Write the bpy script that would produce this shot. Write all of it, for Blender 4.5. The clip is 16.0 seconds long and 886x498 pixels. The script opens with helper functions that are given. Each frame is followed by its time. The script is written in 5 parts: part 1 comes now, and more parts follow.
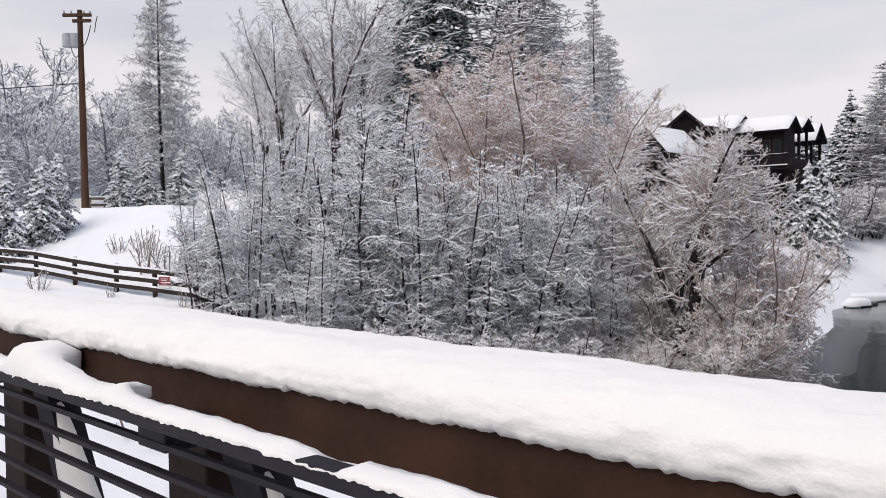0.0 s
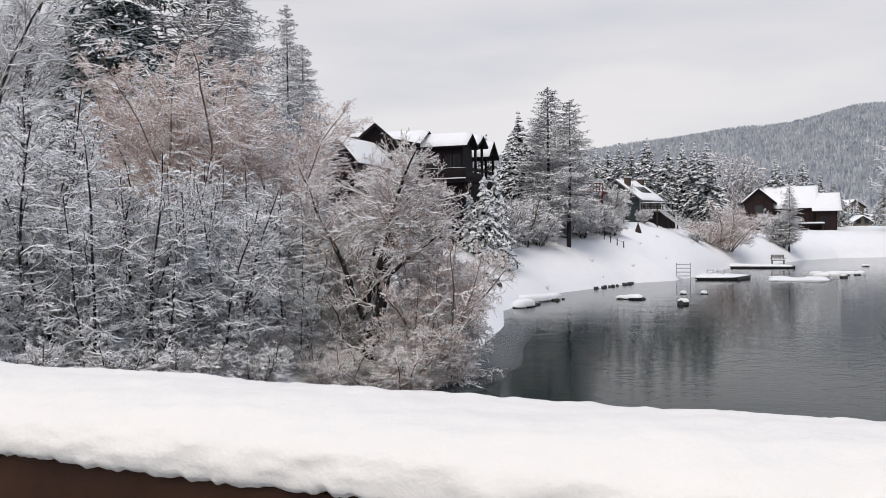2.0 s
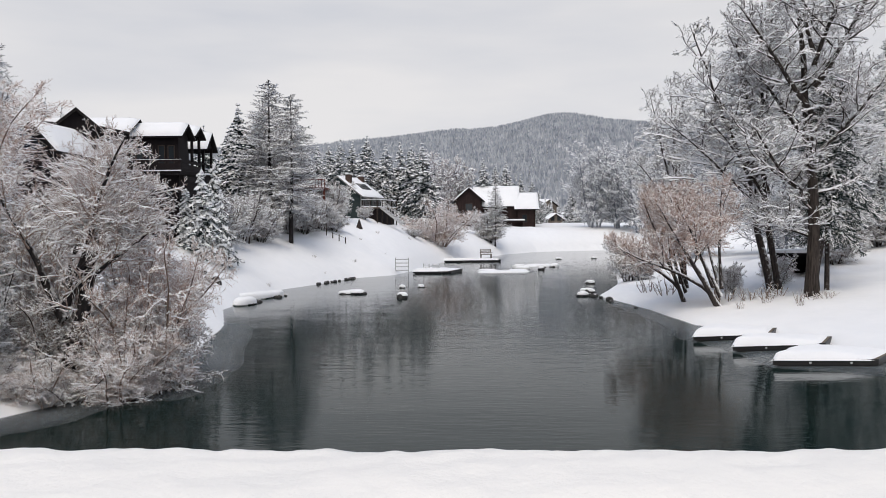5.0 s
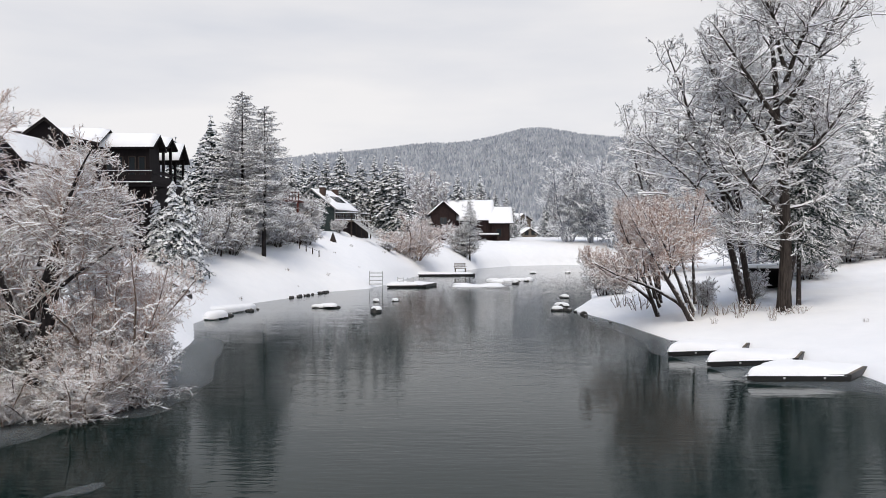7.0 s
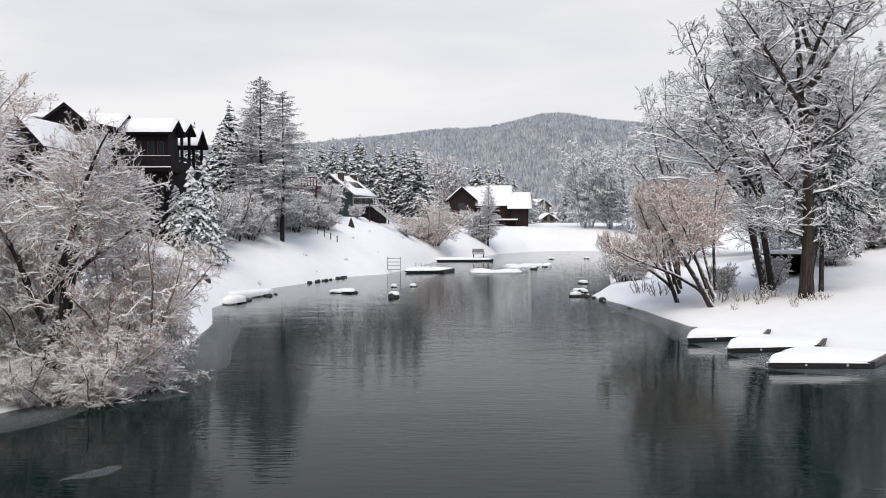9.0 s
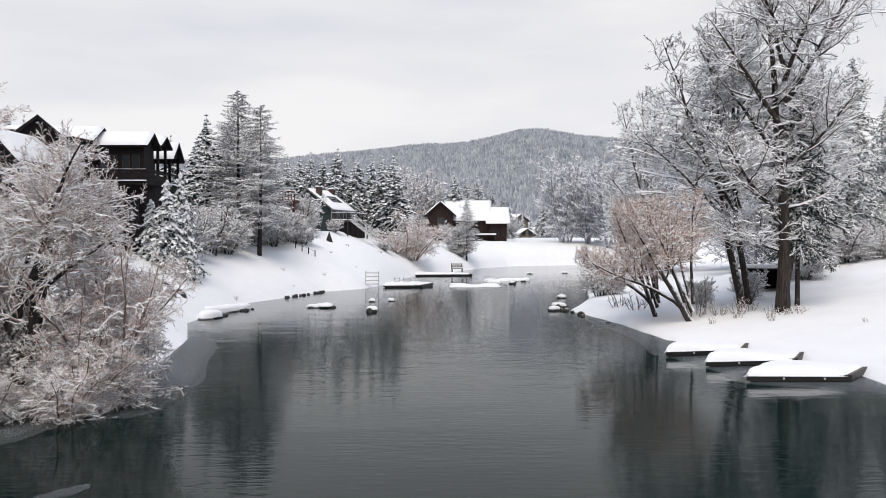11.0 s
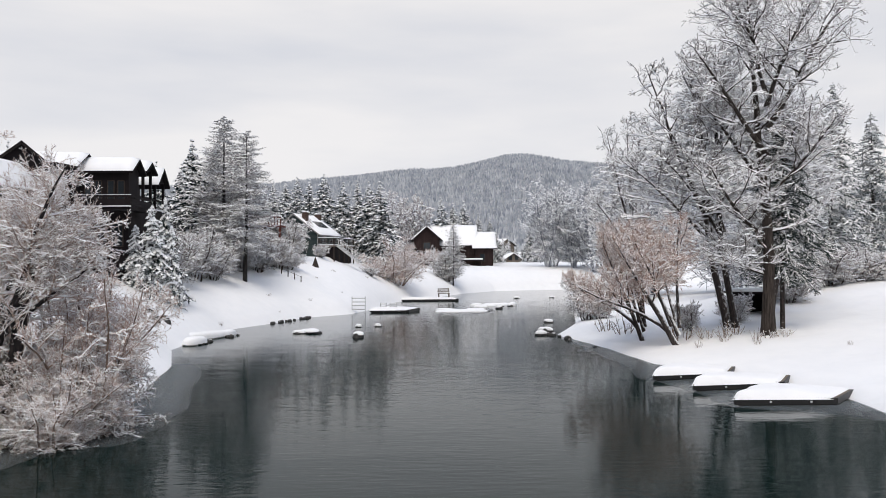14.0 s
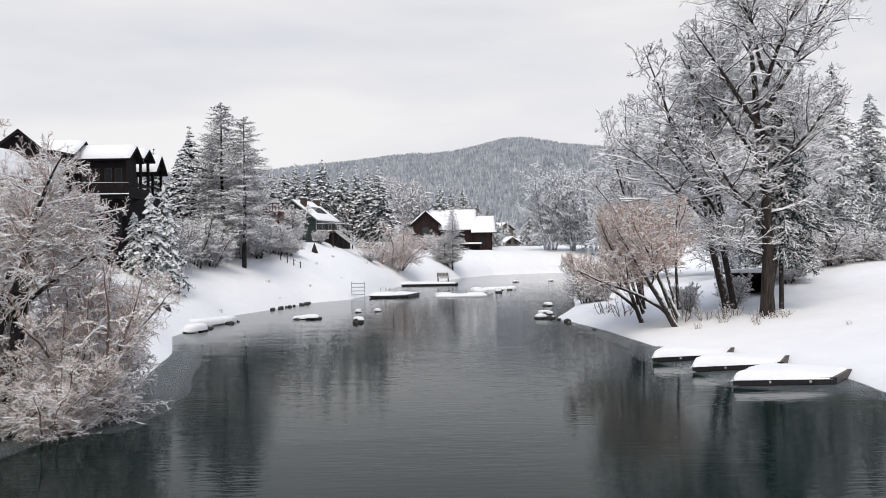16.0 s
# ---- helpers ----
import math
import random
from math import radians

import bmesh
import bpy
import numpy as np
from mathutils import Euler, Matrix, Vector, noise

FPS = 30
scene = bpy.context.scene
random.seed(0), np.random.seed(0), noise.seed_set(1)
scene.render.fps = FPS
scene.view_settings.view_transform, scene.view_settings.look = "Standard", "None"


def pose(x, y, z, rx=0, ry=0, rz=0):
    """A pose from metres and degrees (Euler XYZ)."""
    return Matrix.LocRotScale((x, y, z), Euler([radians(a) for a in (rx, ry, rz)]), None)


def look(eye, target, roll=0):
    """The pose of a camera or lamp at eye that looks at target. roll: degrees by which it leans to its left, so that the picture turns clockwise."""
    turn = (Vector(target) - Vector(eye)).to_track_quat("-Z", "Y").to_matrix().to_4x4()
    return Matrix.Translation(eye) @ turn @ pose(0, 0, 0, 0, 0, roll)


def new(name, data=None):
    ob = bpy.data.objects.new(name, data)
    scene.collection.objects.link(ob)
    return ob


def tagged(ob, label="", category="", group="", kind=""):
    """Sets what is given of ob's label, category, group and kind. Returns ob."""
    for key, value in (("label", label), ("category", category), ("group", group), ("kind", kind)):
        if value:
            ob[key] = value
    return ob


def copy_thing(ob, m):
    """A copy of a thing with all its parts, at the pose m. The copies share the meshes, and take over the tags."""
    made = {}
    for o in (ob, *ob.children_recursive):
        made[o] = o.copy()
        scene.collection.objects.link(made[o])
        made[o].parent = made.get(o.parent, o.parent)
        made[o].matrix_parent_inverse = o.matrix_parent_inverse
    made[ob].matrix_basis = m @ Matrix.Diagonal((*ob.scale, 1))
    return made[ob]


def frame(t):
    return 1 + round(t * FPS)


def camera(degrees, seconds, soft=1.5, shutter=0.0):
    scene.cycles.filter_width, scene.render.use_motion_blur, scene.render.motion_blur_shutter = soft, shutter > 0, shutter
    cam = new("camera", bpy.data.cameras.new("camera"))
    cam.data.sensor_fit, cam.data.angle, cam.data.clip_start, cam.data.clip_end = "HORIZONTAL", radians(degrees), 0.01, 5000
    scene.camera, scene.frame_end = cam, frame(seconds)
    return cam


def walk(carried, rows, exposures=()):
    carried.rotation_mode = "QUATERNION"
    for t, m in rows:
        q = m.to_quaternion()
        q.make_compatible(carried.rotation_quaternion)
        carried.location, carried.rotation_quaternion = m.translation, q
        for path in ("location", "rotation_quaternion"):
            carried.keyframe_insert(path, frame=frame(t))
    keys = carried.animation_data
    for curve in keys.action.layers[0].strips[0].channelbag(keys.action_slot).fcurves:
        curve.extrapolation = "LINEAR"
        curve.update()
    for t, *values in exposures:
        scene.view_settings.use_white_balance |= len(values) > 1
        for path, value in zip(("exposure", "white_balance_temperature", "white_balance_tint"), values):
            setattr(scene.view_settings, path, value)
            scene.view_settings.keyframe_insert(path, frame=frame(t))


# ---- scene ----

# ---------------------------------------------------------------- camera and its way
cam = camera(57.56, 16.0, soft=0.7)


def aim(x, y, z, yaw, pitch, roll):
    return pose(x, y, z, 90 + pitch, 0, yaw) @ pose(0, 0, 0, 0, 0, roll)


PATH = [
    (0.0, -0.182, -1.107, 5.564, 42.854, -1.514, -0.739),
    (0.5, -0.109, -1.063, 5.582, 36.236, -1.468, -0.759),
    (1.0, -0.043, -1.043, 5.576, 30.732, -1.370, -0.701),
    (1.5, 0.029, -1.015, 5.572, 26.267, -1.188, -0.965),
    (2.0, 0.048, -1.005, 5.576, 21.586, -1.201, -0.579),
    (2.5, 0.055, -0.980, 5.582, 15.179, -1.346, -0.113),
    (3.0, 0.055, -0.965, 5.590, 9.964, -1.428, 0.203),
    (3.5, 0.005, -0.930, 5.605, 5.907, -1.346, -0.291),
    (4.0, -0.030, -0.887, 5.604, 2.864, -1.512, -0.537),
    (4.2, -0.032, -0.862, 5.602, 2.30, -1.70, -0.56),
    (6.3, -0.008, -0.517, 5.602, 1.772, -1.281, -0.234),
    (6.5, -0.029, -0.475, 5.601, 1.289, -1.026, -0.258),
    (7.0, -0.060, -0.423, 5.598, 0.200, -0.712, -0.100),
    (7.5, -0.045, -0.367, 5.600, 0.075, -1.226, -0.134),
    (8.0, -0.005, -0.315, 5.587, 0.989, -1.585, -0.058),
    (8.2, 0.004, -0.295, 5.582, 1.54, -1.75, -0.05),
    (10.3, 0.004, -0.058, 5.516, 1.24, -1.32, -0.02),
    (10.5, 0.004, -0.041, 5.512, 0.902, -1.039, -0.022),
    (11.0, 0.000, 0.000, 5.500, 0.000, -0.660, 0.000),
    (11.5, 0.010, 0.012, 5.494, -0.484, -0.141, -0.169),
    (12.0, 0.000, 0.028, 5.496, -0.599, 0.646, -0.183),
    (12.5, 0.012, 0.038, 5.488, -0.787, 1.253, -0.176),
    (13.0, 0.016, 0.043, 5.487, -0.986, 1.528, -0.249),
    (13.5, 0.007, 0.043, 5.493, -0.982, 1.313, -0.341),
    (14.0, 0.006, 0.043, 5.492, -0.959, 1.108, -0.233),
    (14.5, 0.003, 0.039, 5.494, -0.908, 0.894, -0.290),
    (15.0, -0.008, 0.037, 5.481, -0.833, 0.726, -0.396),
    (15.5, -0.008, 0.034, 5.482, -0.900, 0.438, -0.628),
    (16.0, 0.005, 0.045, 5.475, -1.020, 0.013, -0.831),
]
walk(cam, [(t, aim(*p)) for t, *p in PATH], exposures=[(0.0, 0.0, 6500.0, 12.0), (2.0, -0.05, 6500.0, 10.5), (3.5, -0.10, 6500.0, 9.5), (4.0, -0.12, 6500.0, 9.5), (6.5, 0.05, 6500.0, 9.5), (8.0, 0.11, 6500.0, 9.5), (11.0, 0.12, 6500.0, 9.5), (13.0, 0.04, 6500.0, 9.5), (16.0, 0.09, 6500.0, 9.5)])

# ---------------------------------------------------------------- light: an overcast winter sky
world = bpy.data.worlds.new("overcast_sky")
scene.world = world
world.use_nodes = True
wt = world.node_tree
wt.nodes.clear()


def wnode(kind, **props):
    n = wt.nodes.new(kind)
    for k, v in props.items():
        n.inputs[k.replace("_", " ")].default_value = v
    return n


sky = wt.nodes.new("ShaderNodeTexSky")
sky.sky_type = "NISHITA"
sky.sun_disc = False
sky.sun_elevation, sky.sun_rotation = radians(60), radians(185)
grey = wnode("ShaderNodeHueSaturation", Saturation=0.08, Value=0.11)
wt.links.new(sky.outputs[0], grey.inputs["Color"])
tc = wt.nodes.new("ShaderNodeTexCoord")
stretch = wt.nodes.new("ShaderNodeMapping")
stretch.inputs["Scale"].default_value = (1.1, 1.1, 5.0)
wt.links.new(tc.outputs["Generated"], stretch.inputs["Vector"])
cloud = wnode("ShaderNodeTexNoise", Scale=1.7, Detail=5.0, Roughness=0.5)
wt.links.new(stretch.outputs[0], cloud.inputs["Vector"])
band = wt.nodes.new("ShaderNodeValToRGB")
band.color_ramp.elements[0].position, band.color_ramp.elements[0].color = 0.30, (0.66, 0.682, 0.752, 1)
band.color_ramp.elements[1].position, band.color_ramp.elements[1].color = 0.60, (0.875, 0.858, 0.870, 1)
wt.links.new(cloud.outputs["Fac"], band.inputs["Fac"])
height = wt.nodes.new("ShaderNodeSeparateXYZ")
wt.links.new(tc.outputs["Generated"], height.inputs[0])
deck_ = wt.nodes.new("ShaderNodeValToRGB")
deck_.color_ramp.elements[0].position, deck_.color_ramp.elements[0].color = 0.38, (1, 1, 1, 1)
deck_.color_ramp.elements[1].position, deck_.color_ramp.elements[1].color = 0.85, (0.47, 0.615, 0.89, 1)
wt.links.new(height.outputs["Z"], deck_.inputs["Fac"])
thick_ = wt.nodes.new("ShaderNodeMix")
thick_.data_type, thick_.blend_type = "RGBA", "MULTIPLY"
thick_.inputs[0].default_value = 1.0
wt.links.new(band.outputs[0], thick_.inputs[6])
wt.links.new(deck_.outputs[0], thick_.inputs[7])
mixed = wt.nodes.new("ShaderNodeMix")
mixed.data_type = "RGBA"
mixed.inputs[0].default_value = 0.85
wt.links.new(grey.outputs[0], mixed.inputs[6])
wt.links.new(thick_.outputs[2], mixed.inputs[7])
back = wnode("ShaderNodeBackground", Strength=1.0)
wt.links.new(mixed.outputs[2], back.inputs["Color"])
wout = wt.nodes.new("ShaderNodeOutputWorld")
wt.links.new(back.outputs[0], wout.inputs["Surface"])

sun_data = bpy.data.lights.new("sun", "SUN")
sun_data.energy, sun_data.angle, sun_data.color = 2.05, radians(40), (1.0, 0.885, 0.735)
sun = new("sun", sun_data)
sun.matrix_world = look((-4, -46, 80), (0, 0, 0))

# ---------------------------------------------------------------- materials
def material(name):
    m = bpy.data.materials.new(name)
    m.use_nodes = True
    t = m.node_tree
    return m, t, t.nodes["Principled BSDF"]


def add(t, kind, **props):
    n = t.nodes.new(kind)
    for k, v in props.items():
        n.inputs[k.replace("_", " ")].default_value = v
    return n


def ramp(t, source, a, ca, b, cb):
    n = t.nodes.new("ShaderNodeValToRGB")
    e = n.color_ramp.elements
    e[0].position, e[0].color = a, (*ca, 1)
    e[1].position, e[1].color = b, (*cb, 1)
    t.links.new(source, n.inputs["Fac"])
    return n.outputs["Color"]


def blend(t, fac, a, b):
    n = t.nodes.new("ShaderNodeMix")
    n.data_type = "RGBA"
    for socket, v in ((0, fac), (6, a), (7, b)):
        if isinstance(v, bpy.types.NodeSocket):
            t.links.new(v, n.inputs[socket])
        else:
            n.inputs[socket].default_value = v if socket == 0 else (*v, 1)
    return n.outputs[2]


def calc(t, op, a, b=0.0):
    n = t.nodes.new("ShaderNodeMath")
    n.operation = op
    for i, v in enumerate((a, b)):
        if isinstance(v, bpy.types.NodeSocket):
            t.links.new(v, n.inputs[i])
        else:
            n.inputs[i].default_value = v
    return n.outputs[0]


def place(t, scale=(1, 1, 1)):
    c = t.nodes.new("ShaderNodeNewGeometry")
    m = t.nodes.new("ShaderNodeMapping")
    m.inputs["Scale"].default_value = scale
    t.links.new(c.outputs["Position"], m.inputs["Vector"])
    return m.outputs[0]


def noisy(t, vector, scale, detail=4.0, rough=0.55):
    n = add(t, "ShaderNodeTexNoise", Scale=scale, Detail=detail, Roughness=rough)
    t.links.new(vector, n.inputs["Vector"])
    return n.outputs["Fac"]


def relief(t, bsdf, heights, strength=0.4, distance=0.05):
    b = add(t, "ShaderNodeBump", Strength=strength, Distance=distance)
    t.links.new(heights, b.inputs["Height"])
    t.links.new(b.outputs[0], bsdf.inputs["Normal"])


def up(t):
    """How far a face looks to the sky, -1 to 1."""
    g = t.nodes.new("ShaderNodeNewGeometry")
    s = t.nodes.new("ShaderNodeSeparateXYZ")
    t.links.new(g.outputs["Normal"], s.inputs[0])
    return s.outputs["Z"]


SNOW = (0.85, 0.862, 0.885)


def snow_material(name="snow", grain=9.0, lumps=0.9, strength=0.35, pale=SNOW, swell=5.0):
    m, t, b = material(name)
    p = place(t)
    fine, coarse = noisy(t, p, grain * 6, 3), noisy(t, p, lumps, 5)
    t.links.new(ramp(t, coarse, 0.3, (pale[0] - 0.035, pale[1] - 0.03, pale[2] - 0.025), 0.7, pale), b.inputs["Base Color"])
    b.inputs["Roughness"].default_value = 0.75
    b.inputs["Specular IOR Level"].default_value = 0.2
    relief(t, b, calc(t, "ADD", calc(t, "ADD", noisy(t, p, grain, 5), calc(t, "MULTIPLY", fine, 0.25)), calc(t, "MULTIPLY", coarse, swell)), strength, 0.04)
    return m


def coated(name, dark, pale, start, end, scale=14.0, sheen=0.8, snow=SNOW, grain=(1, 1, 1)):
    """A surface of two tones that carries snow where it looks up; start, end: the lean at which snow begins and is whole."""
    m, t, b = material(name)
    p = place(t)
    n = noisy(t, place(t, grain), scale, 5)
    base = ramp(t, n, 0.35, dark, 0.65, pale)
    lean = calc(t, "ADD", up(t), calc(t, "MULTIPLY", calc(t, "SUBTRACT", noisy(t, p, scale * 0.45, 3), 0.5), 1.2))
    r = t.nodes.new("ShaderNodeMapRange")
    r.inputs["From Min"].default_value, r.inputs["From Max"].default_value = start, end
    t.links.new(lean, r.inputs["Value"])
    t.links.new(blend(t, r.outputs[0], base, snow), b.inputs["Base Color"])
    b.inputs["Roughness"].default_value = sheen
    b.inputs["Specular IOR Level"].default_value = 0.2
    return m


def painted(name, a, b_, scale=3.0, rough=0.7, grain=(1, 1, 1), bump=0.2, metal=0.0):
    m, t, b = material(name)
    p = place(t, grain)
    n = noisy(t, p, scale, 6, 0.6)
    t.links.new(ramp(t, n, 0.3, a, 0.7, b_), b.inputs["Base Color"])
    b.inputs["Roughness"].default_value, b.inputs["Metallic"].default_value = rough, metal
    b.inputs["Specular IOR Level"].default_value = 0.18 if rough > 0.55 else 0.5
    relief(t, b, noisy(t, p, scale * 6, 4), bump, 0.01)
    return m


M_snow = snow_material()
M_rail_snow = snow_material("rail_snow", 20.0, 6.0, 0.2, (0.825, 0.81, 0.785), 1.0)
M_clump = painted("settled_snow", (0.83, 0.85, 0.895), (0.90, 0.91, 0.925), 6.0, 0.8, bump=0.05)
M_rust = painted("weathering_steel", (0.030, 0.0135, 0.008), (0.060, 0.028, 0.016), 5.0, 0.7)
# the same steel darkened in colour, for the shade the posts stand in
M_shade_steel = painted("shaded_weathering_steel", (0.016, 0.010, 0.008), (0.034, 0.020, 0.015), 5.0, 0.7)
M_dark_steel = painted("dark_steel", (0.010, 0.010, 0.014), (0.022, 0.020, 0.026), 6.0, 0.65)
M_ice = painted("grey_ice", (0.13, 0.155, 0.17), (0.24, 0.268, 0.285), 0.35, 0.25, bump=0.05)
M_ice.node_tree.nodes["Principled BSDF"].inputs["Alpha"].default_value = 0.32
M_alder = coated("alder_twigs", (0.036, 0.041, 0.055), (0.115, 0.122, 0.15), -0.25, 0.55)
M_front = coated("grey_tan_twigs", (0.25, 0.172, 0.142), (0.52, 0.39, 0.33), -0.2, 0.6)
M_brush = coated("brown_twigs", (0.11, 0.078, 0.062), (0.27, 0.20, 0.165), -0.05, 0.8)
M_tan = coated("tan_twigs", (0.37, 0.225, 0.17), (0.62, 0.44, 0.36), -0.15, 0.65)
# blue-grey of the hazy distance, put into the colour of the wood
M_wood_far = coated("haze_tinted_twigs", (0.085, 0.097, 0.125), (0.19, 0.207, 0.245), -0.3, 0.5)
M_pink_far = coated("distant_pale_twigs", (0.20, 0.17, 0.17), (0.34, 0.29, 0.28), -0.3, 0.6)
M_bark = coated("bark", (0.020, 0.016, 0.016), (0.06, 0.048, 0.043), 0.12, 0.55, 12.0, grain=(1, 1, 0.2))
M_dark_bark = coated("dark_bark", (0.012, 0.011, 0.013), (0.040, 0.034, 0.034), 0.35, 0.8, 12.0, grain=(1, 1, 0.2))
M_pale_twig = coated("pale_twigs", (0.13, 0.10, 0.09), (0.32, 0.26, 0.235), -0.3, 0.5)
M_float = painted("wet_black_timber", (0.008, 0.008, 0.009), (0.022, 0.020, 0.020), 4.0, 0.5)
M_zinc = painted("galvanised_metal", (0.38, 0.39, 0.40), (0.55, 0.56, 0.57), 8.0, 0.5)
M_dry = coated("dry_stalks", (0.12, 0.085, 0.065), (0.25, 0.19, 0.15), -0.1, 0.7)
M_big_bark = coated("furrowed_bark", (0.014, 0.011, 0.010), (0.064, 0.052, 0.045), 0.45, 0.8, 14.0, grain=(1, 1, 0.12))
M_twig_grey = coated("grey_twigs", (0.10, 0.09, 0.088), (0.29, 0.26, 0.25), -0.4, 0.35)
M_larch = coated("larch_twigs", (0.085, 0.08, 0.082), (0.21, 0.20, 0.197), -0.25, 0.55)
M_spruce = coated("spruce_needles", (0.010, 0.023, 0.026), (0.030, 0.053, 0.055), 0.25, 0.65, 7.0)
M_row = coated("dark_spruce_needles", (0.008, 0.019, 0.022), (0.024, 0.043, 0.045), 0.4, 0.85, 5.0)
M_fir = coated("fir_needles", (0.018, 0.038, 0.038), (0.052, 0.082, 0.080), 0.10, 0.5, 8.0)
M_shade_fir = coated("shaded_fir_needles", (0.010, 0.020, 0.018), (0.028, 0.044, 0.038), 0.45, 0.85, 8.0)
# distance haze is mixed into the needle colour as a pale blue
M_far_wood = coated("haze_tinted_conifers", (0.075, 0.102, 0.142), (0.14, 0.172, 0.222), -0.1, 1.2, 0.25)

M_water, t_, b_ = material("river_water")
b_.inputs["Base Color"].default_value = (0.0028, 0.0122, 0.0117, 1)
b_.inputs["Roughness"].default_value, b_.inputs["IOR"].default_value = 0.05, 1.165
w_ = t_.nodes.new("ShaderNodeTexNoise")
w_.inputs["Scale"].default_value, w_.inputs["Detail"].default_value = 1.0, 3.0
t_.links.new(place(t_, (1.2, 4.5, 1)), w_.inputs["Vector"])
relief(t_, b_, calc(t_, "ADD", w_.outputs["Fac"], calc(t_, "MULTIPLY", noisy(t_, place(t_, (0.15, 0.4, 1)), 1.0, 2), 2.0)), 0.10, 0.08)

# ---------------------------------------------------------------- small builders
def thing(name, label="", category="", group="", at=(0, 0, 0), turn=0.0, kind=""):
    ob = new(name)
    ob.matrix_basis = pose(*at, 0, 0, turn)
    return tagged(ob, label, category, group, kind)


def part(name, bm, mat, parent=None, label="", smooth=False):
    me = bpy.data.meshes.new(name)
    bm.to_mesh(me)
    bm.free()
    if smooth:
        me.polygons.foreach_set("use_smooth", [True] * len(me.polygons))
    me.materials.append(mat)
    ob = new(name, me)
    ob.parent = parent
    return tagged(ob, label)


def sheet(name, verts, quads, mat, parent=None, smooth=False, label=""):
    """One mesh from arrays of corners and of faces (three or four corners each)."""
    me = bpy.data.meshes.new(name)
    verts, quads = np.asarray(verts, np.float32), np.asarray(quads, np.int32)
    k = quads.shape[1]
    me.vertices.add(len(verts))
    me.vertices.foreach_set("co", verts.ravel())
    me.loops.add(quads.size)
    me.loops.foreach_set("vertex_index", quads.ravel())
    me.polygons.add(len(quads))
    me.polygons.foreach_set("loop_start", np.arange(0, quads.size, k, dtype=np.int32))
    me.polygons.foreach_set("use_smooth", np.full(len(quads), smooth))
    me.update(calc_edges=True)
    me.materials.append(mat)
    ob = new(name, me)
    ob.parent = parent
    return tagged(ob, label)


def box(bm, x0, x1, y0, y1, z0, z1, m=None, bevel=0.0):
    made = bmesh.ops.create_cube(bm, size=1.0)["verts"]
    for v in made:
        v.co = Vector((x0 + (v.co.x + 0.5) * (x1 - x0), y0 + (v.co.y + 0.5) * (y1 - y0), z0 + (v.co.z + 0.5) * (z1 - z0)))
        if m:
            v.co = m @ v.co
    if bevel:
        edges = list({e for v in made for e in v.link_edges})
        bmesh.ops.bevel(bm, geom=edges, offset=bevel, segments=2, affect="EDGES", profile=0.5)
    return bm


def boxed(name, x0, x1, y0, y1, z0, z1, mat, parent=None, label="", bevel=0.0, m=None):
    return part(name, box(bmesh.new(), x0, x1, y0, y1, z0, z1, m, bevel), mat, parent, label)


# ---------------------------------------------------------------- the land: river, banks and hill
LEFT = np.array([(-14, -60), (-11.5, -10), (-11, 4), (-11.5, 9), (-13, 13), (-15, 17), (-14.9, 20), (-13.6, 23), (-12.3, 26), (-11.7, 30), (-12.1, 34), (-12.8, 37), (-14, 44), (-16.9, 53), (-17.1, 62),
                 (-17.1, 69.5), (-14.7, 77), (-12.6, 85.2), (-9, 90), (-7.6, 97), (-6.4, 107), (-4.6, 120), (-2.5, 128), (2, 138), (6.5, 153), (13.6, 166), (24, 172), (50, 180), (110, 190)], float)
RIGHT = np.array([(20, -60), (19, -10), (18, 8), (17, 20), (16.4, 28), (16.8, 31), (16.9, 34), (16.1, 38), (14.6, 41.2), (12.2, 44), (11.5, 52),
                  (9.9, 62.5), (11, 66), (13.6, 75), (16.5, 92), (21, 112), (28, 135), (38, 150), (60, 160), (110, 168)], float)


def away(x, y, line):
    """The distance of each place from a line of points."""
    best = np.full(x.shape, 1e9)
    for (ax, ay), (bx, by) in zip(line[:-1], line[1:]):
        dx, dy = bx - ax, by - ay
        s = np.clip(((x - ax) * dx + (y - ay) * dy) / (dx * dx + dy * dy), 0, 1)
        best = np.minimum(best, np.hypot(x - ax - s * dx, y - ay - s * dy))
    return best


def inside(x, y, ring):
    hit = np.zeros(x.shape, bool)
    for (ax, ay), (bx, by) in zip(ring, np.roll(ring, -1, 0)):
        cross = (ay > y) != (by > y)
        with np.errstate(divide="ignore", invalid="ignore"):
            hit ^= cross & (x < (bx - ax) * (y - ay) / (by - ay + 1e-12) + ax)
    return hit


RIVER = np.concatenate([LEFT, RIGHT[::-1]])


def waves(x, y, scale, seed):
    """Smooth, uneven ups and downs between -1 and 1."""
    out = 0
    rng = np.random.default_rng(seed)
    for k in range(7):
        a, f = rng.uniform(0, 2 * np.pi), (0.6 + 0.45 * k) / scale
        out = out + np.sin(f * (np.cos(a) * x + np.sin(a) * y) * 2 * np.pi + rng.uniform(0, 6.3)) / (1 + 0.5 * k)
    return out / 3.2


def step(a, b, v):
    v = np.clip((v - a) / (b - a), 0, 1)
    return v * v * (3 - 2 * v)


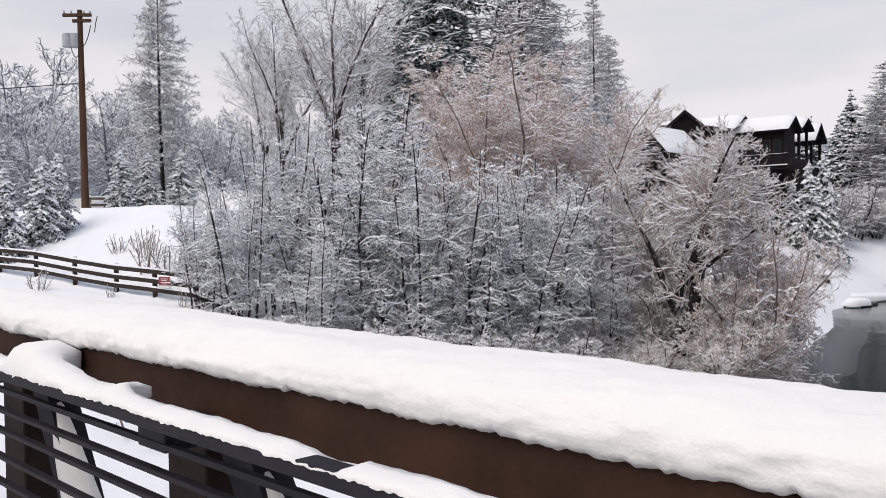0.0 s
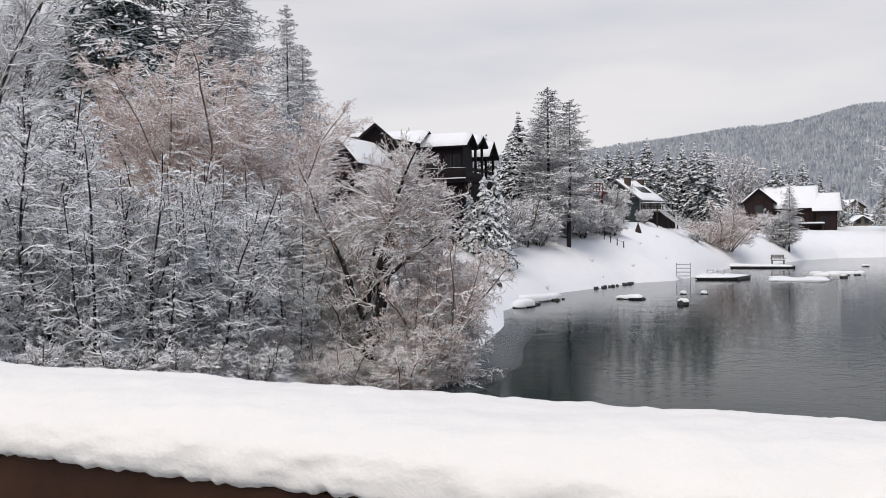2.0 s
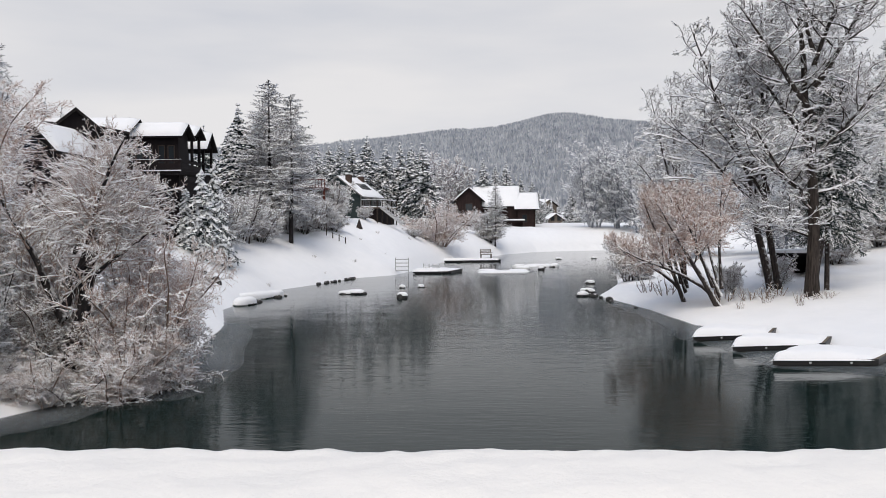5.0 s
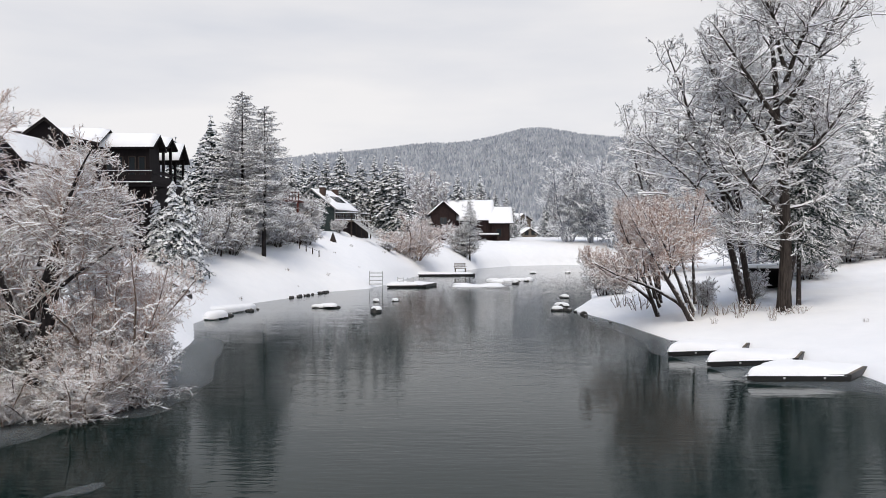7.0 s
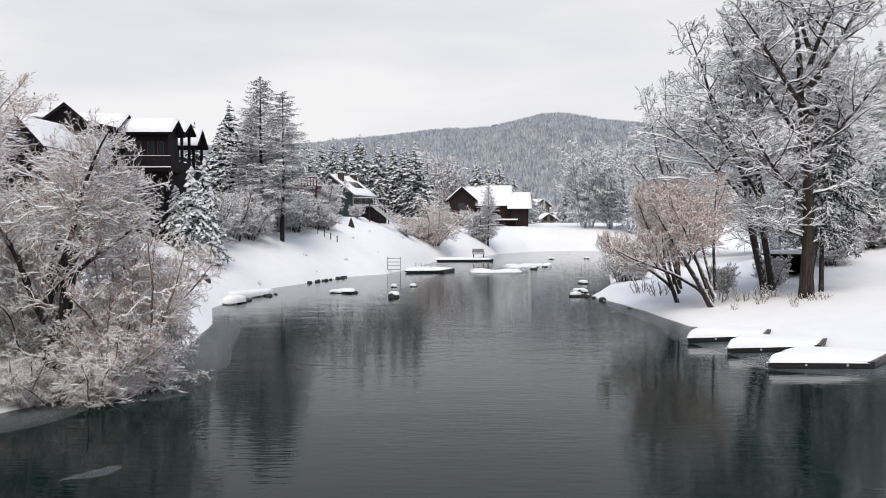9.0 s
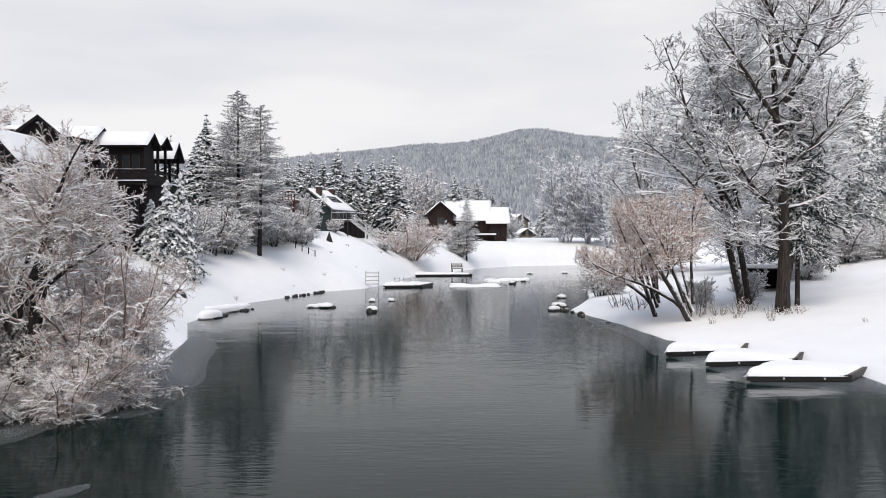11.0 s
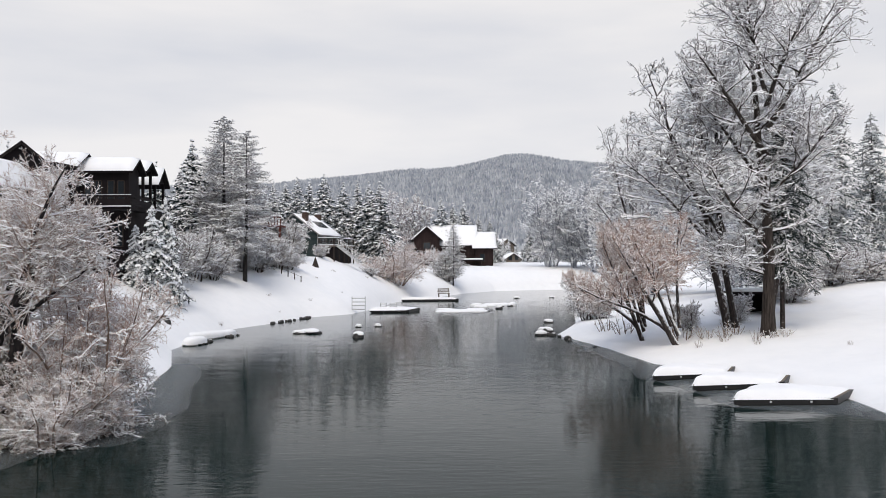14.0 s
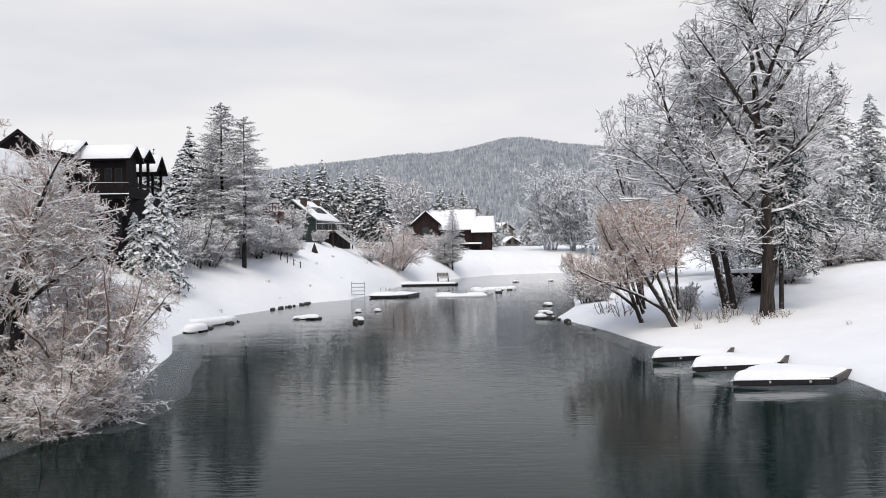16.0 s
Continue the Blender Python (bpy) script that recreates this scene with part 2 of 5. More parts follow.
def land(x, y):
    x, y = np.asarray(x, float), np.asarray(y, float)
    sl, sr = away(x, y, LEFT), away(x, y, RIGHT)
    wet = inside(x, y, RIVER)
    s = np.minimum(sl, sr)
    shelf = 5.0 * (1 - step(15, 27, y)) + 1e-3
    se = sl - 0.88 * shelf * (1 - np.exp(-sl / shelf))
    far = step(115, 150, y) * step(-16, 0, x)
    zl = (7.8 - 2.0 * far) * (1 - np.exp(-(se / (10.5 + 3 * far)) ** (1.3 - 0.3 * step(30, 60, y))))
    zl = zl + 2.6 * np.exp(-((x + 20) / 11) ** 2 - ((y - 124) / 20) ** 2) * step(4, 11, sl)
    terrace = (6.4 - 1.5 * step(-13, -5, x)) * (1 - np.exp(-se / 4.2))
    zl = zl + (np.maximum(terrace, zl) - zl) * step(95, 110, y)
    shelf_top = 6.35 + 0.3 * np.maximum(0, -x - 19.5)
    zl = zl + (np.minimum(zl, shelf_top) - zl) * step(97, 105, y) * (1 - step(122, 134, y))
    path = np.interp(x, [-60, -34, -28, -25.7, -22.9, -18, -15], [3.8, 3.6, 3.1, 2.95, 2.75, 1.6, 0.8])
    zl = np.where(y < 24, np.minimum(zl, 6.4), zl)
    zl = np.where(y < 30, np.minimum(zl, path + 0.37 * np.maximum(0, y - 9.9 - (x + 34.3) * 0.285)), zl)
    zr = 4.0 * (1 - np.exp(-sr / 26)) + 1.3 * np.exp(-((x - 36) / 9) ** 2 - ((y - 66) / 8) ** 2) + 0.9 * np.exp(-((x - 25) / 3.5) ** 2 - ((y - 66) / 4) ** 2)
    side = step(-0.12, 0.12, (sl - sr) / (sl + sr + 1e-6))
    dry = zl * (1 - side) + zr * side
    lip = 0.30 * (1 - np.exp(-s / 0.35))
    dry = dry + lip + 0.13 * waves(x, y, 7, 3) * step(0.5, 6, s) + 0.075 * waves(x, y, 2.2, 5) * step(0.2, 2, s)
    ridge = 62 + 43 * np.exp(-((x - 105) / 205) ** 2) + 4 * waves(x, y, 210, 8) + 1 + 5 * np.exp(-((x - 100) / 70) ** 2)
    ridge = ridge + np.interp(x, [-200, -138, -90, -57, -33, 0, 23, 52, 81, 98, 114, 135, 155, 182], [9, 9, 7.4, 5.7, 4, -1, -3.4, -1, 2.8, 2.3, 0, -2, 0, 2])
    up_ = step(300, 900, y) * (1 - 0.5 * step(950, 1700, y))
    dry = dry + ridge * up_ + 40 * step(150, 700, -x)
    return np.where(wet, -0.9 * (1 - np.exp(-s / 1.2)), dry)


def ground_at(x, y):
    return float(land(np.array([x]), np.array([y]))[0])


def lines(*stretches):
    out = []
    for a, b, d in stretches:
        out += list(np.arange(a, b, d))
    return np.array(out)


gx = lines((-2400, -400, 160), (-400, -120, 20), (-120, -48, 3.0), (-48, 36, 0.55), (36, 80, 2.0), (80, 400, 16), (400, 2401, 160))
gy = lines((-1600, -100, 150), (-100, -10, 6), (-10, 84, 0.6), (84, 180, 1.2), (180, 300, 6), (300, 1000, 20), (1000, 3001, 200))
X, Y = np.meshgrid(gx, gy)
nx, ny = len(gx), len(gy)
i = np.arange(nx * ny).reshape(ny, nx)
faces = np.stack([i[:-1, :-1], i[:-1, 1:], i[1:, 1:], i[1:, :-1]], -1).reshape(-1, 4)
ground = sheet("ground", np.stack([X, Y, land(X, Y)], -1).reshape(-1, 3), faces, M_snow, None, True)
tagged(ground, "snow-covered ground and river banks with smooth drifts", "ground", kind="structure")

bm = bmesh.new()
bmesh.ops.create_grid(bm, x_segments=2, y_segments=2, size=0.5)
for v in bm.verts:
    v.co = Vector((v.co.x * 260 + 20, v.co.y * 330 + 60, 0.0))
tagged(part("water", bm, M_water), "still dark river water with faint ripples", "water", kind="structure")

# ---------------------------------------------------------------- trees
def unit(v):
    return v / (np.linalg.norm(v, axis=-1, keepdims=True) + 1e-9)


def chain(rng, start, way, length, n, wander, lift):
    """A crooked line of n pieces."""
    pts, d = [np.array(start, float)], unit(np.array(way, float))
    for _ in range(n):
        d = unit(d + rng.normal(0, wander, 3) + (0, 0, lift))
        pts.append(pts[-1] + d * length / n)
    return np.array(pts)


def sleeve(pts, radii, sides):
    """One closed tapering skin round a line of points."""
    pts = np.asarray(pts, float)
    d = unit(np.gradient(pts, axis=0))
    u = unit(np.cross(d, [0.31, 0.95, 0.05]))
    w = np.cross(d, u)
    a = 2 * np.pi * np.arange(sides) / sides
    v = pts[:, None] + (np.cos(a)[None, :, None] * u[:, None] + np.sin(a)[None, :, None] * w[:, None]) * np.asarray(radii)[:, None, None]
    i = np.arange(sides)
    f = [np.stack([k * sides + i, k * sides + (i + 1) % sides, (k + 1) * sides + (i + 1) % sides, (k + 1) * sides + i], 1) for k in range(len(pts) - 1)]
    return v.reshape(-1, 3), np.concatenate(f)


def merged(parts):
    vs, fs, n = [], [], 0
    for v, f in parts:
        vs.append(v)
        fs.append(f + n)
        n += len(v)
    return np.concatenate(vs), np.concatenate(fs)


def skins_of(P, R, sides):
    """Closed tapering skins round many lines at once; P: lines x points x 3, R: their radii."""
    d = unit(np.gradient(P, axis=1))
    u = unit(np.cross(d, [0.05, 0.03, 1.0]))
    w = np.cross(u, d)
    n, k = P.shape[:2]
    a = 2 * np.pi * (np.arange(sides)[None] + np.random.default_rng(n).uniform(0, 1, (n, 1))) / sides
    ring = np.cos(a)[:, None, :, None] * u[:, :, None] + np.sin(a)[:, None, :, None] * w[:, :, None]
    v = P[:, :, None] + ring * R[:, :, None, None]
    i = np.arange(sides)
    f = np.concatenate([np.stack([j * sides + i, j * sides + (i + 1) % sides, (j + 1) * sides + (i + 1) % sides, (j + 1) * sides + i], 1) for j in range(k - 1)])
    return v.reshape(-1, 3), ((np.arange(n) * k * sides)[:, None, None] + f[None]).reshape(-1, 4)


def ridges(rng, P, R, wide, high, share, least=0.0):
    """Snow lying along the upper side of many lines: thick on flat pieces, broken on steep ones."""
    d = unit(np.gradient(P, axis=1))
    u = unit(np.cross(d, [0.05, 0.03, 1.0]))
    w = np.cross(u, d)
    flatness = np.clip(1.35 - 1.25 * np.abs(d[..., 2]), least, 1)
    load = flatness * np.where(rng.uniform(0, 1, R.shape) < share, rng.uniform(0.55, 1.3, R.shape), 0.0)
    keep = load.max(1) > 0.05
    P, R, u, w, load = P[keep], R[keep], u[keep], w[keep], load[keep]
    half = R * 0.35 + (0.65 * R + wide) * np.minimum(load, 1)
    top = R * 0.3 + (0.8 * R + high) * load
    v = np.stack([P - u * half[..., None], P + w * top[..., None], P + u * half[..., None]], 2)
    n, k = R.shape
    f = np.concatenate([[(j * 3, j * 3 + 1, j * 3 + 4, j * 3 + 3), (j * 3 + 1, j * 3 + 2, j * 3 + 5, j * 3 + 4)] for j in range(k - 1)])
    return v.reshape(-1, 3), ((np.arange(n) * k * 3)[:, None, None] + f[None]).reshape(-1, 4)


def offshoots(rng, P, R, n, angle, ratio, k, wander, lift, flat, tip, start=0.08):
    """n thinner lines from each of the given ones, longest near its foot, turning round it by the golden angle."""
    m, s = R.shape
    t = start + (0.98 - start) * (np.arange(n)[None] + rng.uniform(0, 1, (m, n))) / n
    i = np.minimum((t * (s - 1)).astype(int), s - 2)
    f = (t * (s - 1) - i)[..., None]
    row_ = np.arange(m)[:, None]
    a, b = P[row_, i], P[row_, i + 1]
    d = unit(b - a)
    at = a + (b - a) * f
    r = R[row_, i] * (1 - f[..., 0]) + R[row_, i + 1] * f[..., 0]
    size = np.linalg.norm(np.diff(P, axis=1), axis=2).sum(1)[:, None] * ratio * (1.12 - 0.8 * t) * rng.uniform(0.55, 1.25, (m, n))
    az = rng.uniform(0, 6.3, (m, 1)) + 2.4 * np.arange(n)[None] + rng.normal(0, 0.45, (m, n))
    u = unit(np.cross(d, [0.05, 0.03, 1.0]))
    side = unit(np.cos(az)[..., None] * u + flat * np.sin(az)[..., None] * np.cross(u, d))
    lean_ = (angle + rng.normal(0, 0.14, (m, n)))[..., None]
    d = (np.cos(lean_) * d + np.sin(lean_) * side).reshape(-1, 3)
    at, size, r = at.reshape(-1, 3), size.reshape(-1, 1), r.reshape(-1, 1)
    pts = [at]
    for _ in range(k):
        d = unit(d + rng.normal(0, wander, d.shape) + (0, 0, lift))
        pts.append(pts[-1] + d * size / k)
    return np.stack(pts, 1), np.clip(0.62 * r, tip, 3.5 * tip) * (1 - np.linspace(0, 1, k + 1)[None]) + tip * 0.6 * np.linspace(0, 1, k + 1)[None]


def bare_tree(name, label, seed, stems, limbs, reach, low, grow, bark, twigs, rise=(0.1, 0.8), lift=0.03, thick=(0.014, 0.010, 0.008), ratio=(0.62, 0.55, 0.5), angle=0.75, wander=0.13, group="", flat=0.7, snow=(0.016, 0.03, 0.9), arch=0.02, sway_=None, crown_shape=0.8, pull=0.0, pale=False):
    """A leafless tree: stems (start, way, length, foot radius), limbs on each, and three orders of twigs; grow: how many on each of the order before.
    pale: the limbs have the colour of the twigs. snow: how far it lies over the wood on each side, its depth, and how much of the wood carries it."""
    rng = np.random.default_rng(seed)
    root = thing(name, label, "tree" if "shrub" not in name else "shrub", group)
    trunks, boughs, rad = [], [], []
    for start, way, length, foot in stems:
        pts = chain(rng, start, way, length, 12, wander * 0.6 if sway_ is None else sway_, arch)
        radii = foot * (1 - np.linspace(0, 1, 13)) ** 0.8 + 0.012
        radii[0] *= 1.25
        trunks.append((pts, radii))
        turn = rng.uniform(0, 6.3)
        axis = unit(np.array(way, float))
        for j in range(limbs):
            t = low + (0.98 - low) * (j + rng.uniform(0, 1)) / limbs
            k = min(int(t * 12), 11)
            at = pts[k] + (pts[k + 1] - pts[k]) * (t * 12 - k)
            turn += 2.4 + rng.normal(0, 0.4)
            s = rng.uniform(*rise)
            size = reach * (0.30 + 0.70 * math.sin(math.pi * min(1, 0.12 + 0.88 * t) ** crown_shape)) * rng.uniform(0.7, 1.15)
            line = chain(rng, at, np.array((math.cos(turn), math.sin(turn), s)) + axis * pull, size, 7, wander, lift)
            r = max(thick[0] * 1.3, min(0.5 * np.interp(t, np.linspace(0, 1, 13), radii), 0.022 * size + 0.008))
            boughs.append(line)
            rad.append(np.linspace(r, thick[0] * 0.8, 8))
    for k, (pts, radii) in enumerate(trunks):
        v, f = sleeve(pts, radii, 9 if radii[1] > 0.1 else 5)
        sheet("trunk" if k == 0 else "stem", v, f, bark, root, True)
    P1, R1 = np.array(boughs), np.array(rad)
    P2, R2 = offshoots(rng, P1, R1, grow[0], angle, ratio[0], 5, wander * 1.7, lift, flat, thick[0])
    P3, R3 = offshoots(rng, P2, R2, grow[1], angle, ratio[1], 3, wander * 2.2, lift, flat, thick[1])
    v, f = skins_of(P1, R1, 4)
    fine = [skins_of(P2, R2, 3), skins_of(P3, R3, 3)]
    if grow[2]:
        P4, R4 = offshoots(rng, P3, R3, grow[2], angle * 0.9, ratio[2], 2, wander * 2.2, lift, flat, thick[2])
        fine.append(skins_of(P4, R4, 3))
    g, h = merged(fine)
    crown = sheet("crown", np.concatenate([v, g]), np.concatenate([f, h + len(v)]), twigs, root)
    crown.data.materials.append(bark)
    crown.data.polygons.foreach_set("material_index", np.r_[np.full(len(f), 0 if pale else 1, np.int32), np.zeros(len(h), np.int32)])
    if snow:
        wide, high, share = snow
        S, Q = np.array([p for p, _ in trunks]), np.array([r for _, r in trunks])
        v, f = merged([ridges(rng, S, Q, wide * 0.5, high, share), ridges(rng, P1, R1, wide * 1.2, high * 1.4, share), ridges(rng, P2, R2, wide, high, share), ridges(rng, P3, R3, wide * 0.75, high * 0.75, share * 0.85)])
        tagged(sheet("snow", v, f, M_clump, root, False), "snow lying along the limbs and twigs", kind="stuff")
    return root


def conifer(name, label, seed, height, reach, gap, arms, droop, needle, needles, bark, bare=0.08, grow=(12, 5), ratio=(0.4, 0.42), taper=0.85, foot=0.14, group="", ragged=0.15, snow=(0.03, 0.05, 0.8), tip_up=0.3, open_=0.95):
    """A conifer: whorls of boughs that sag and turn up at their tips, with side sprays in two orders; needle: the half-thickness of a spray."""
    rng = np.random.default_rng(seed)
    root = thing(name, label, "tree", group)
    pts = chain(rng, (0, 0, -0.2), (0, 0, 1), height + 0.1, 10, 0.012, 0.05)
    v, f = sleeve(pts, np.linspace(foot, 0.015, 11), 7)
    sheet("trunk", v, f, bark, root, True)
    boughs, rad = [], []
    z = bare * height
    turn = rng.uniform(0, 6.3)
    while z < height * 0.99:
        t = z / height
        full = reach * max(0.03, (1 - (t - bare) / (1 - bare))) ** taper * (1.0 if t > bare + 0.08 else 0.75)
        for _ in range(max(3, int(arms * (0.5 + 0.5 * (1 - t))))):
            turn += 2.4 + rng.normal(0, 0.5)
            size = full * rng.uniform(1 - 2 * ragged, 1 + ragged)
            base = np.array([np.interp(z, pts[:, 2], pts[:, 0]), np.interp(z, pts[:, 2], pts[:, 1]), z + rng.normal(0, gap * 0.25)])
            d = unit(np.array([math.cos(turn), math.sin(turn), rng.uniform(0.05, 0.3) + 0.5 * t]))
            line = [base]
            for k in range(5):
                d = unit(d + rng.normal(0, 0.05, 3) + (0, 0, -droop * (1.0, 1.4, 1.2, 0.3, -tip_up * 2)[k] * 2))
                line.append(line[-1] + d * size / 5)
            boughs.append(line)
            r = needle * (0.7 + 0.5 * size / reach)
            rad.append(np.linspace(r, needle * 0.5, 6))
        z += gap * (1.15 - 0.5 * t)
    P1, R1 = np.array(boughs), np.array(rad)
    P2, R2 = offshoots(rng, P1, R1, grow[0], open_, ratio[0], 3, 0.08, -droop * 0.7, 0.25, needle * 0.75, 0.15)
    fine = [skins_of(P1, R1, 4), skins_of(P2, R2, 3)]
    if grow[1]:
        P3, R3 = offshoots(rng, P2, R2, grow[1], open_, ratio[1], 2, 0.08, -droop, 0.4, needle * 0.6)
        fine.append(skins_of(P3, R3, 3))
    v, f = merged(fine)
    sheet("crown", v, f, needles, root)
    wide, high, share = snow
    v, f = merged([ridges(rng, P1, R1, wide * 1.4, high * 1.3, share, 0.5), ridges(rng, P2, R2, wide, high, share, 0.4)])
    tagged(sheet("snow", v, f, M_clump, root, False), "snow lying along the boughs", kind="stuff")
    return root


USED = {}


def plant(model, base_height, x, y, top, wide=1.0, turn=0.0, sink=0.05):
    """Sets a tree of that model so that its top stands at the height top; the model itself takes the first place."""
    g = ground_at(x, y) - sink
    k = (top - g) / base_height
    m = pose(x, y, g, 0, 0, turn) @ Matrix.Diagonal((k * wide, k * wide, k, 1))
    if model.name not in USED:
        USED[model.name] = True
        model.matrix_basis = m
        return model
    return copy_thing(model, m @ Matrix.Diagonal([1 / s for s in model.scale] + [1]))


def clump(n, spread, tilt, length, foot, seed):
    rng = np.random.default_rng(seed)
    out = []
    for j in range(n):
        a = 2 * math.pi * (j + rng.uniform(0, 0.7)) / n
        r = spread * rng.uniform(0.2, 1)
        lean_ = tilt * rng.uniform(0.3, 1.1)
        out.append(((r * math.cos(a), r * math.sin(a), -0.15), (lean_ * math.cos(a), lean_ * math.sin(a), 1), length * rng.uniform(0.75, 1.05), foot * rng.uniform(0.6, 1.1)))
    return out


TALL = "thicket of snow-laden alders on the bank"
alder_a = bare_tree("alder", "slender multi-stemmed alder with thick snow on every twig", 11, clump(8, 0.9, 0.12, 7.2, 0.055, 1), 23, 1.65, 0.2, (6, 6, 2), M_dark_bark, M_alder, group=TALL, rise=(0.0, 0.8), lift=0.005, flat=0.7, wander=0.19, ratio=(0.68, 0.62, 0.6), angle=0.85, thick=(0.009, 0.0065, 0.005), snow=(0.011, 0.021, 0.85), sway_=0.05)
alder_b = bare_tree("alder", "slender multi-stemmed alder with thick snow on every twig", 12, clump(7, 0.8, 0.18, 7.2, 0.06, 2), 24, 1.8, 0.14, (6, 6, 2), M_dark_bark, M_alder, group=TALL, rise=(-0.1, 0.7), lift=0.0, flat=0.65, wander=0.2, ratio=(0.68, 0.62, 0.6), angle=0.95, thick=(0.009, 0.0065, 0.005), snow=(0.011, 0.021, 0.85), sway_=0.05)
for j, (x, y, top, wide) in enumerate(((-23.5, 12.6, 6.8, 1.0), (-22.2, 13.2, 7.9, 0.9), (-22.6, 15.2, 9.3, 0.9), (-20.6, 16.6, 9.6, 0.9), (-21.6, 18.6, 10.4, 0.9), (-19.4, 18.0, 8.7, 0.95),
                                       (-17.9, 19.4, 8.0, 0.95), (-17.2, 21.0, 7.6, 1.0), (-18.6, 22.6, 8.3, 1.0), (-16.9, 21.9, 7.4, 1.0), (-17.4, 24.6, 7.8, 1.0), (-20.4, 14.6, 6.0, 1.1), (-16.6, 25.6, 7.2, 1.1), (-15.6, 24.4, 5.0, 1.1))):
    plant((alder_a, alder_b)[j % 2], 7.2, x, y, top, wide, 77 * j)

front = bare_tree("tan_tree", "spreading snow-dusted tree with a dark forked trunk at the water's edge", 21,
                  [((0, 0, -0.3), (0.16, -0.03, 1), 7.4, 0.30), ((0.25, 0, 2.4), (0.42, 0.1, 1), 5.6, 0.12), ((0.2, 0, 2.0), (-0.45, 0.1, 1), 5.6, 0.12), ((0.3, 0.1, 2.9), (0.85, 0.1, 0.8), 4.4, 0.09), ((0.1, 0.1, 1.9), (-0.9, 0.2, 0.75), 4.2, 0.09), ((0, 0.2, 0.2), (0.9, 0.5, 0.3), 3.4, 0.07), ((0, 0.2, 0.2), (-0.9, 0.5, 0.4), 3.2, 0.07), ((0.3, 0, 2.6), (0.8, -0.2, 0.6), 4.0, 0.09), ((0.2, 0.1, 3.0), (0.05, 0.3, 1), 4.6, 0.09)],
                  22, 2.2, 0.34, (8, 7, 3), M_dark_bark, M_front, rise=(-0.1, 1.0), lift=0.015, wander=0.14, ratio=(0.7, 0.6, 0.55), angle=0.8, thick=(0.009, 0.007, 0.005), snow=(0.009, 0.018, 0.78), pull=0.2, pale=True)
plant(front, 8.4, -13.55, 25.1, 9.8, 0.88, 0)
rng_ = np.random.default_rng(5)
sway = [((rng_.uniform(-0.5, 0.5), rng_.uniform(-0.5, 0.5), -0.15), (rng_.uniform(-0.45, 0.6), rng_.uniform(-0.6, 0.5), rng_.uniform(0.6, 1.0)), rng_.uniform(4.0, 5.6), rng_.uniform(0.045, 0.075)) for _ in range(11)]
tanb_ = bare_tree("tan_bush", "dense rounded bush of tan twigs dusted with snow", 22, sway, 14, 1.7, 0.06, (7, 6, 2), M_brush, M_tan, rise=(-0.1, 1.0), lift=0.02, arch=-0.012, group="tan bushes on the river bank", wander=0.13, ratio=(0.72, 0.62, 0.6), angle=0.75, thick=(0.009, 0.007, 0.0055), snow=(0.008, 0.016, 0.65), pull=0.15, pale=True)
tan_dome = bare_tree("tan_bush", "round dense bush of pinkish tan twigs dusted with snow", 25, clump(16, 0.7, 0.46, 4.2, 0.04, 17), 13, 1.25, 0.1, (7, 6, 2), M_brush, M_tan, rise=(-0.1, 1.0), lift=0.01, arch=0.015, group="tan bushes on the river bank", wander=0.15, ratio=(0.72, 0.64, 0.6), angle=0.85, thick=(0.009, 0.007, 0.0055), snow=(0.008, 0.016, 0.6), pull=0.1, pale=True)
plant(tan_dome, 4.4, -11.4, 27.0, 6.6, 0.72, 0)
for j, (x, y, top, wide) in enumerate(((-11.9, 25.9, 3.4, 0.9), (-16.2, 23.0, 2.6, 1.1), (-13.4, 23.8, 1.7, 1.4), (-11.7, 25.2, 2.6, 1.1), (-12.6, 28.4, 6.2, 0.8), (-15.6, 28.4, 6.2, 0.9), (-11.5, 26.2, 3.6, 0.8), (-16.4, 20.4, 1.9, 1.3), (-14.3, 24.6, 1.5, 1.3))):
    plant(tanb_, 4.9, x, y, top, wide, (0, 120, 250, -20, 60, 300, 170, 220, 40)[j])
brush_ = bare_tree("brush", "tangled brown brush lightly dusted with snow under the spreading tree", 24, clump(10, 0.7, 0.75, 3.0, 0.035, 16), 13, 1.3, 0.05, (7, 6, 2), M_bark, M_brush, rise=(-0.2, 1.0), lift=0.0, arch=-0.02, group="brown brush at the water's edge", wander=0.16, ratio=(0.72, 0.64, 0.6), angle=0.9, thick=(0.009, 0.007, 0.0055), snow=(0.008, 0.014, 0.5), pale=True)
for j, (x, y, top, wide) in enumerate(((-14.6, 26.4, 4.0, 0.9), (-13.3, 26.7, 3.6, 0.9), (-16.0, 25.2, 3.6, 0.9), (-12.3, 26.2, 3.0, 0.95), (-15.2, 24.0, 2.0, 1.2), (-13.0, 24.7, 1.7, 1.3), (-16.6, 22.2, 2.2, 1.1), (-11.5, 27.0, 3.2, 0.95), (-14.2, 23.8, 1.3, 1.5))):
    plant(brush_, 2.9, x, y, top, wide, 83 * j)
tanhigh = bare_tree("tan_tree", "tall broad tree of reddish tan twigs with snow", 23, clump(9, 0.6, 0.45, 8.0, 0.05, 6), 20, 2.2, 0.2, (8, 7, 2), M_brush, M_tan, rise=(0.1, 1.0), angle=0.7, ratio=(0.7, 0.6, 0.6), snow=(0.008, 0.015, 0.75), wander=0.18, pale=True, group="tall tan trees behind the thicket", thick=(0.010, 0.008, 0.006), pull=0.25, lift=0.03)
